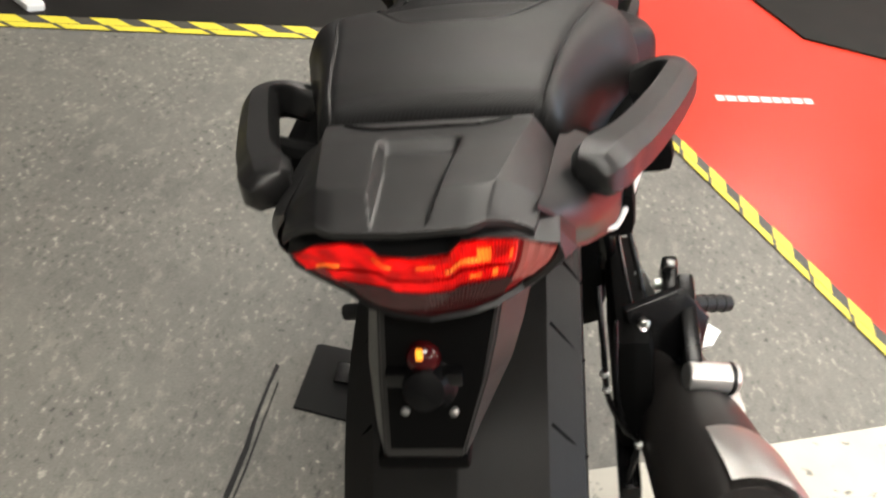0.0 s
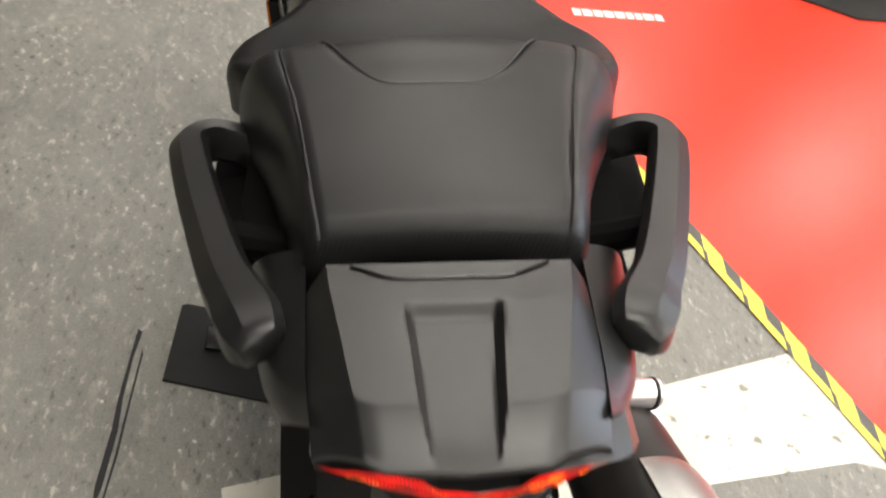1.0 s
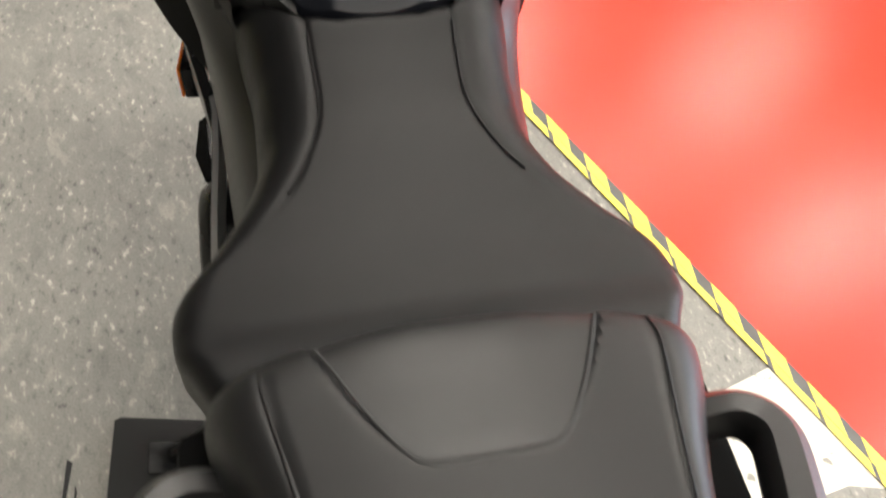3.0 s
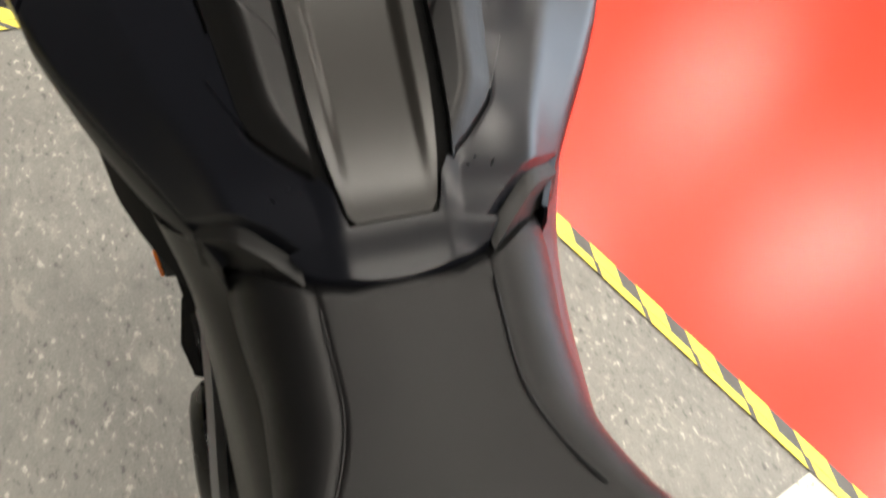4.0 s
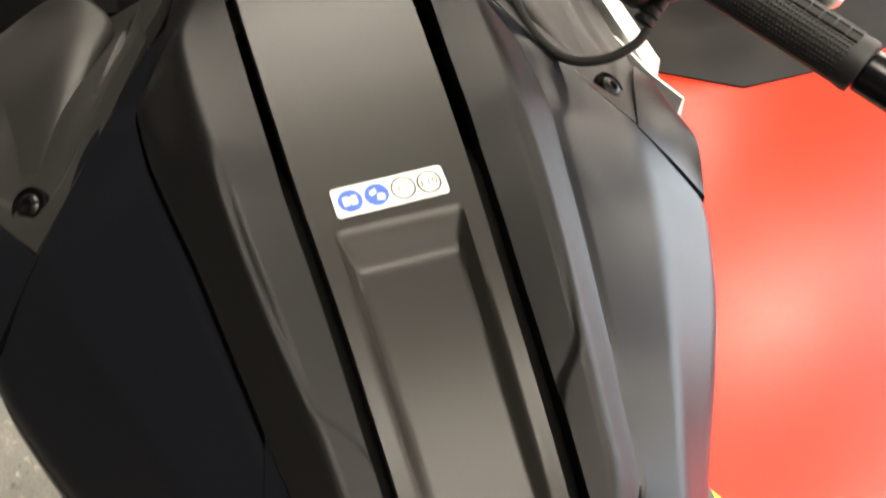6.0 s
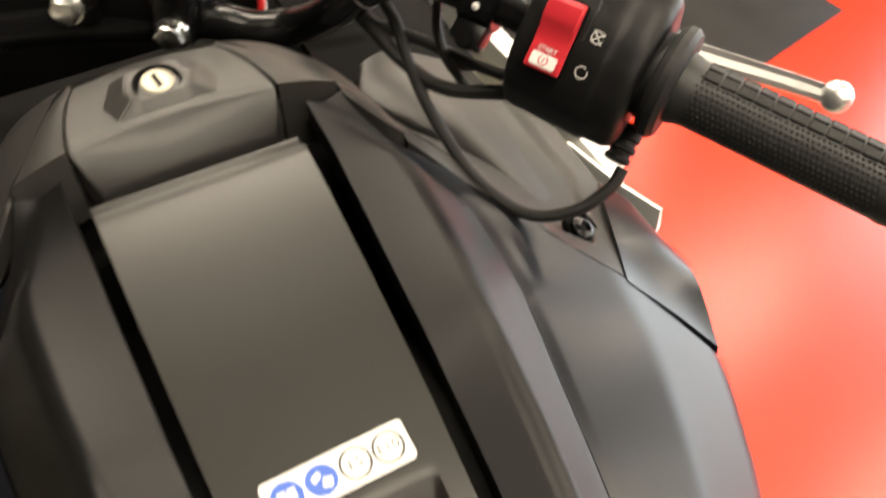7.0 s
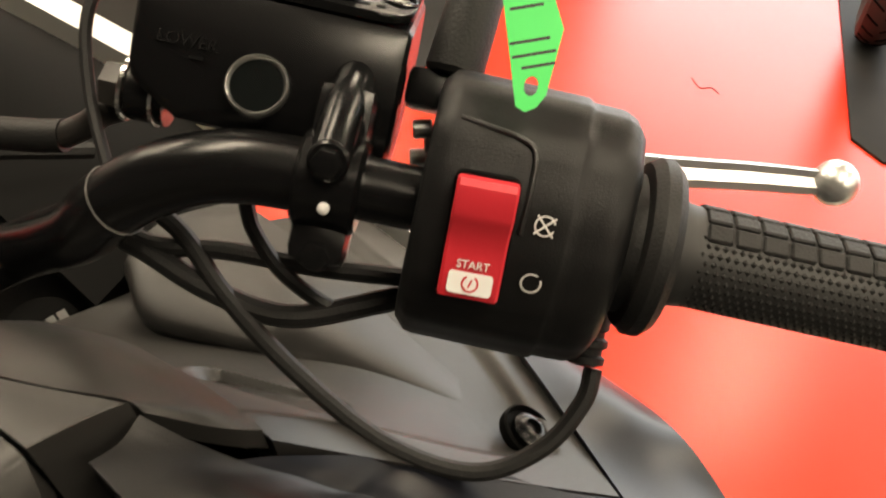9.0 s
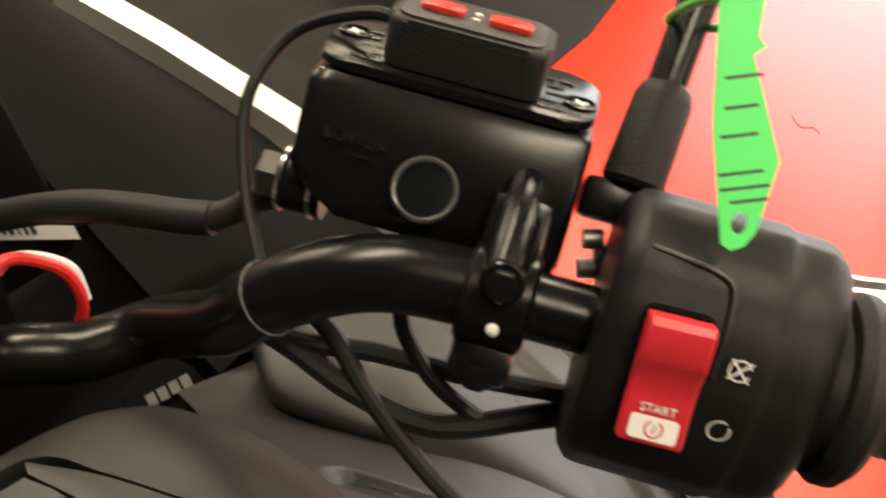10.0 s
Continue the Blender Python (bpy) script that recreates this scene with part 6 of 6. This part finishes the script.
slip = part("label_strip", bm, print_white, bike, "white printed label strip")
for k in range(12):
    t = 0.15 + 0.05 * k
    bm = bmesh.new()
    box(bm, (0.06 + 0.052 * t, 1.4488, 1.0725 - 0.041 * t), (0.0008 + 0.0006 * (k % 3), 0.0004, 0.005))
    part("bar_mark", bm, print_dark, slip, smooth=0)
bm = bmesh.new()
turned(bm, (0.106, 1.428, 0.912), (0.05, -0.25, 0.9), [(0, 0.02), (0.016, 0.021), (0.026, 0.019), (0.028, 0.0)], 32)
capd = part("fork_cap", bm, deep_black, bike, "round black cap with worn lettering")
for k in range(4):
    bm = bmesh.new()
    box(bm, (0.1 + 0.006 * k, 1.4195 - 0.001 * k, 0.9406), (0.0046, 0.007, 0.0006), Euler((radians(15), 0, radians(-12))).to_matrix())
    part("letter_bar", bm, print_grey, capd, smooth=0)
# near-black blocks added to fill the dark void below the handlebar
bm = bmesh.new()
box(bm, (0.0, 1.5, 0.865), (0.4, 0.42, 0.07), bevel=0.02)
box(bm, (0.0, 1.36, 0.93), (0.2, 0.06, 0.1), bevel=0.02)
box(bm, (-0.05, 1.56, 1.02), (0.36, 0.06, 0.16), bevel=0.02)
part("cockpit_filler", bm, deep_black, bike, "added near-black blocks that fill the dark cockpit void")
for p in ([(-0.02, 1.36, 0.99), (0.03, 1.365, 1.0), (0.06, 1.35, 0.985), (0.09, 1.33, 0.98)], [(-0.08, 1.35, 1.0), (-0.05, 1.38, 1.02), (-0.02, 1.4, 1.01)], [(0.02, 1.44, 1.03), (0.06, 1.47, 1.04), (0.12, 1.47, 1.02), (0.18, 1.45, 0.99)]):
    bm = bmesh.new()
    tube(bm, p, 0.0045, 8)
    part("wiring", bm, rubber, bike)
# windscreen surround with its white edge
for sx in (-1, 1):
    bm = bmesh.new()
    lattice(bm, [[(sx * x, y, z) for x, y, z in r] for r in ([(0.13, 1.4, 0.95), (0.13, 1.56, 0.99), (0.13, 1.75, 1.04)], [(0.19, 1.41, 0.95), (0.19, 1.56, 0.985), (0.19, 1.75, 1.02)], [(0.262, 1.42, 0.92), (0.255, 1.56, 0.945), (0.235, 1.76, 0.955)])], 16, 16, 0.01)
    part("screen_surround", bm, deep_black, bike, "dark grey screen surround")
    bm = bmesh.new()
    rings(bm, [[(sx * x, y, z), (sx * (x + w), y + 0.004, z + 0.003), (sx * (x + w + 0.004), y + 0.004, z - 0.05), (sx * x, y, z - 0.05)] for x, y, z, w in ((0.3, 1.28, 0.885, 0.014), (0.285, 1.4, 0.92, 0.014), (0.268, 1.53, 0.948, 0.015), (0.258, 1.66, 0.955, 0.016), (0.246, 1.8, 0.955, 0.018))])
    part("white_fairing_edge", bm, white_paint, bike, "glossy white fairing edge")

# ---- fuel label on the lid ----
LB = Matrix.Translation((0, 1.07, tank_top(1.07) + 0.0012)) @ Euler((math.atan2(tank_top(1.08) - tank_top(1.06), 0.02), 0, radians(1.5))).to_matrix().to_4x4()
bm = bmesh.new()
prism(bm, rounded(0.0665, 0.0185, 0.0022), LB, 0.0, 0.0004)
fuel = part("fuel_label", bm, white_paint, lid, "white fuel grade sticker with four round symbols")
for i, x in enumerate((-0.0235, -0.008, 0.0078, 0.0233)):
    M = LB @ Matrix.Translation((x, 0, 0.0004))
    if i < 2:
        bm = bmesh.new()
        prism(bm, [(0.0072 * math.cos(a), 0.0072 * math.sin(a)) for a in (2 * math.pi * k / 32 for k in range(32))], M, 0, 0.0001)
        part("blue_disc", bm, sticker_blue, fuel, smooth=0)
        bm = bmesh.new()
        if i == 0:
            box(bm, M @ Vector((-0.0022, 0, 0.0002)), (0.0036, 0.0052, 0.0001), M.to_3x3())
            box(bm, M @ Vector((0.0022, 0, 0.0002)), (0.0036, 0.0052, 0.0001), M.to_3x3())
        else:
            box(bm, M @ Vector((-0.0018, 0.0018, 0.0002)), (0.004, 0.0026, 0.0001), M.to_3x3() @ Euler((0, 0, 0.4)).to_matrix())
            box(bm, M @ Vector((0.0022, -0.0018, 0.0002)), (0.0042, 0.0036, 0.0001), M.to_3x3() @ Euler((0, 0, -0.3)).to_matrix())
        part("pictogram", bm, white_paint, fuel, smooth=0)
    else:
        bm = bmesh.new()
        ring_mark(bm, M @ Matrix.Translation((0, 0, 0.0002)), 0.0068, 0.0012, 0, 360)
        part("grade_ring", bm, print_dark, fuel, smooth=0)
        writing("grade_text", "E5" if i == 2 else "E10", M @ Matrix.Translation((0, 0, 0.0004)), 0.007, print_dark, fuel, 0.00005)

# ---- things on the floor ----
bm = bmesh.new()
prism(bm, [(-0.412, 0.741), (-0.25, 0.722), (-0.12, 0.71), (-0.11, 0.885), (-0.395, 0.905), (-0.404, 0.9)], Matrix(), 0.0, 0.006, 0.0015)
solid("stand_pad", bm, rubber, "dark grey rubber pad under the side stand", "pad")
bm = bmesh.new()
prism(bm, [(-0.466, 0.84), (-0.458, 0.835), (-0.463, 0.78), (-0.4645, 0.7), (-0.461, 0.64), (-0.465, 0.545), (-0.472, 0.5), (-0.475, 0.545), (-0.4705, 0.64), (-0.4715, 0.7), (-0.4685, 0.78)], Matrix(), 0.0, 0.0008)
prism(bm, [(-0.4525, 0.8), (-0.4495, 0.79), (-0.452, 0.7), (-0.4535, 0.6), (-0.459, 0.52), (-0.4615, 0.525), (-0.4575, 0.6), (-0.4555, 0.7)], Matrix(), 0.0, 0.0008)
tagged(mesh_object("floor_scratch", bm, rubber, 0), "long dark scuff mark on the concrete floor", "scuff mark", kind="structure")
bm = bmesh.new()
prism(bm, [(0.8, 3.17), (0.935, 2.835), (1.69, 2.64), (2.27, 2.8), (3.0, 3.1), (3.0, 4.2), (0.6, 4.2)], Matrix(), 0.003, 0.011, 0.002)
solid("display_mat", bm, black_mat, "dusty black rubber mat on the red floor", "mat", group="display mats")
bm = bmesh.new()
prism(bm, [(3.62, 2.07), (2.362, 1.547), (2.3, 1.43), (2.55, 1.18), (4.1, 1.2), (4.2, 2.0)], Matrix(), 0.003, 0.011, 0.002)
solid("display_mat", bm, black_mat, "dusty black rubber mat on the red floor", "mat", group="display mats")
bm = bmesh.new()
rng = random.Random(3)
p, d = Vector((0.533, 2.239)), (Vector((0.851, 2.325)) - Vector((0.533, 2.239))).normalized()
n2 = Vector((-d.y, d.x))
white_bars = thing("floor_lettering", "worn white painted lettering on the red floor", "floor lettering", kind="structure")
x = 0.0
while x < 0.32:
    w = rng.uniform(0.025, 0.04)
    bm = bmesh.new()
    prism(bm, [tuple(p + d * a + n2 * b) for a, b in ((x, -0.018), (x + w, -0.016), (x + w + 0.006, 0.018), (x + 0.006, 0.02))], Matrix(), 0.003, 0.0036)
    part("letter_bar", bm, print_white, white_bars, smooth=0)
    x += w + 0.006
bm = bmesh.new()
prism(bm, [(-1.62, 2.17), (-1.56, 2.13), (-1.487, 2.068), (-1.45, 2.09), (-1.455, 2.11), (-1.5, 2.16), (-1.6, 2.24)], Matrix(), 0.003, 0.02, 0.004)
solid("display_stand", bm, white_paint, "pale metal display stand end on the dark floor", "display stand")
bm = bmesh.new()
tube(bm, [(2.31, 1.95, 0.0042), (2.33, 1.985, 0.0042), (2.3, 2.01, 0.0042), (2.34, 2.06, 0.0042)], 0.0012, 5)
solid("loose_thread", bm, print_dark, "short dark thread lying on the red floor", "thread")


def parked_wheel(name, centre, axis, r, w, label):
    """The visible wheel of a neighbouring machine."""
    t = thing(name, label, "wheel", Matrix.Translation(centre))
    a, u, v = basis(axis)
    prof = [(-0.36, 0.72), (-0.5, 0.84), (-0.42, 0.94), (-0.22, 0.99), (0, 1), (0.22, 0.99), (0.42, 0.94), (0.5, 0.84), (0.36, 0.72)]
    bm = bmesh.new()
    rings(bm, [[a * x * w + (u * math.cos(k) + v * math.sin(k)) * q * r for x, q in prof] for k in (2 * math.pi * i / 56 for i in range(57))], caps=False)
    part("tyre", bm, tyre_rubber, t)
    # tread grooves are near-black tubes, their shade put into the colour
    for i in range(28):
        for sx in (-1, 1):
            k0 = 2 * math.pi * (i + 0.5 * (sx > 0)) / 28
            bm = bmesh.new()
            tube(bm, [a * sx * x * w + (u * math.cos(k0 + dk) + v * math.sin(k0 + dk)) * q * r for x, q, dk in ((0.06, 1.0, 0), (0.22, 0.992, 0.05), (0.4, 0.95, 0.09))], 0.0035, 5, 3)
            part("tread_groove", bm, deep_black, t, smooth=0)
    bm = bmesh.new()
    prof = [(-0.36, 0.73), (-0.3, 0.66), (0.3, 0.66), (0.36, 0.73), (0.3, 0.7), (-0.3, 0.7)]
    rings(bm, [[a * x * w + (u * math.cos(k) + v * math.sin(k)) * q * r for x, q in prof] for k in (2 * math.pi * i / 48 for i in range(49))], caps=False)
    turned(bm, -a * 0.05, a, [(0, 0.04), (0.1, 0.04)], 20)
    part("rim", bm, gloss_black, t)
    for i in range(6):
        k = 2 * math.pi * i / 6
        bm = bmesh.new()
        tube(bm, [(u * math.cos(k) + v * math.sin(k)) * 0.03, (u * math.cos(k + 0.1) + v * math.sin(k + 0.1)) * r * 0.68], 0.012, 8, 2)
        part("spoke", bm, gloss_black, t)
    bm = bmesh.new()
    turned(bm, a * 0.045, a, [(0, 0.06), (0, 0.13), (0.005, 0.13), (0.005, 0.06)], 40)
    part("brake_disc", bm, alloy, t)
    return t


parked_wheel("parked_wheel", (1.95, 3.38, 0.311), (0.75, 0.65, 0.0), 0.3, 0.13, "black tyre on a dark alloy wheel standing on the mat")
parked_wheel("parked_wheel", (3.14, 1.77, 0.311), (-0.27, 0.96, 0.0), 0.3, 0.13, "black tyre on a dark alloy wheel standing on the mat")
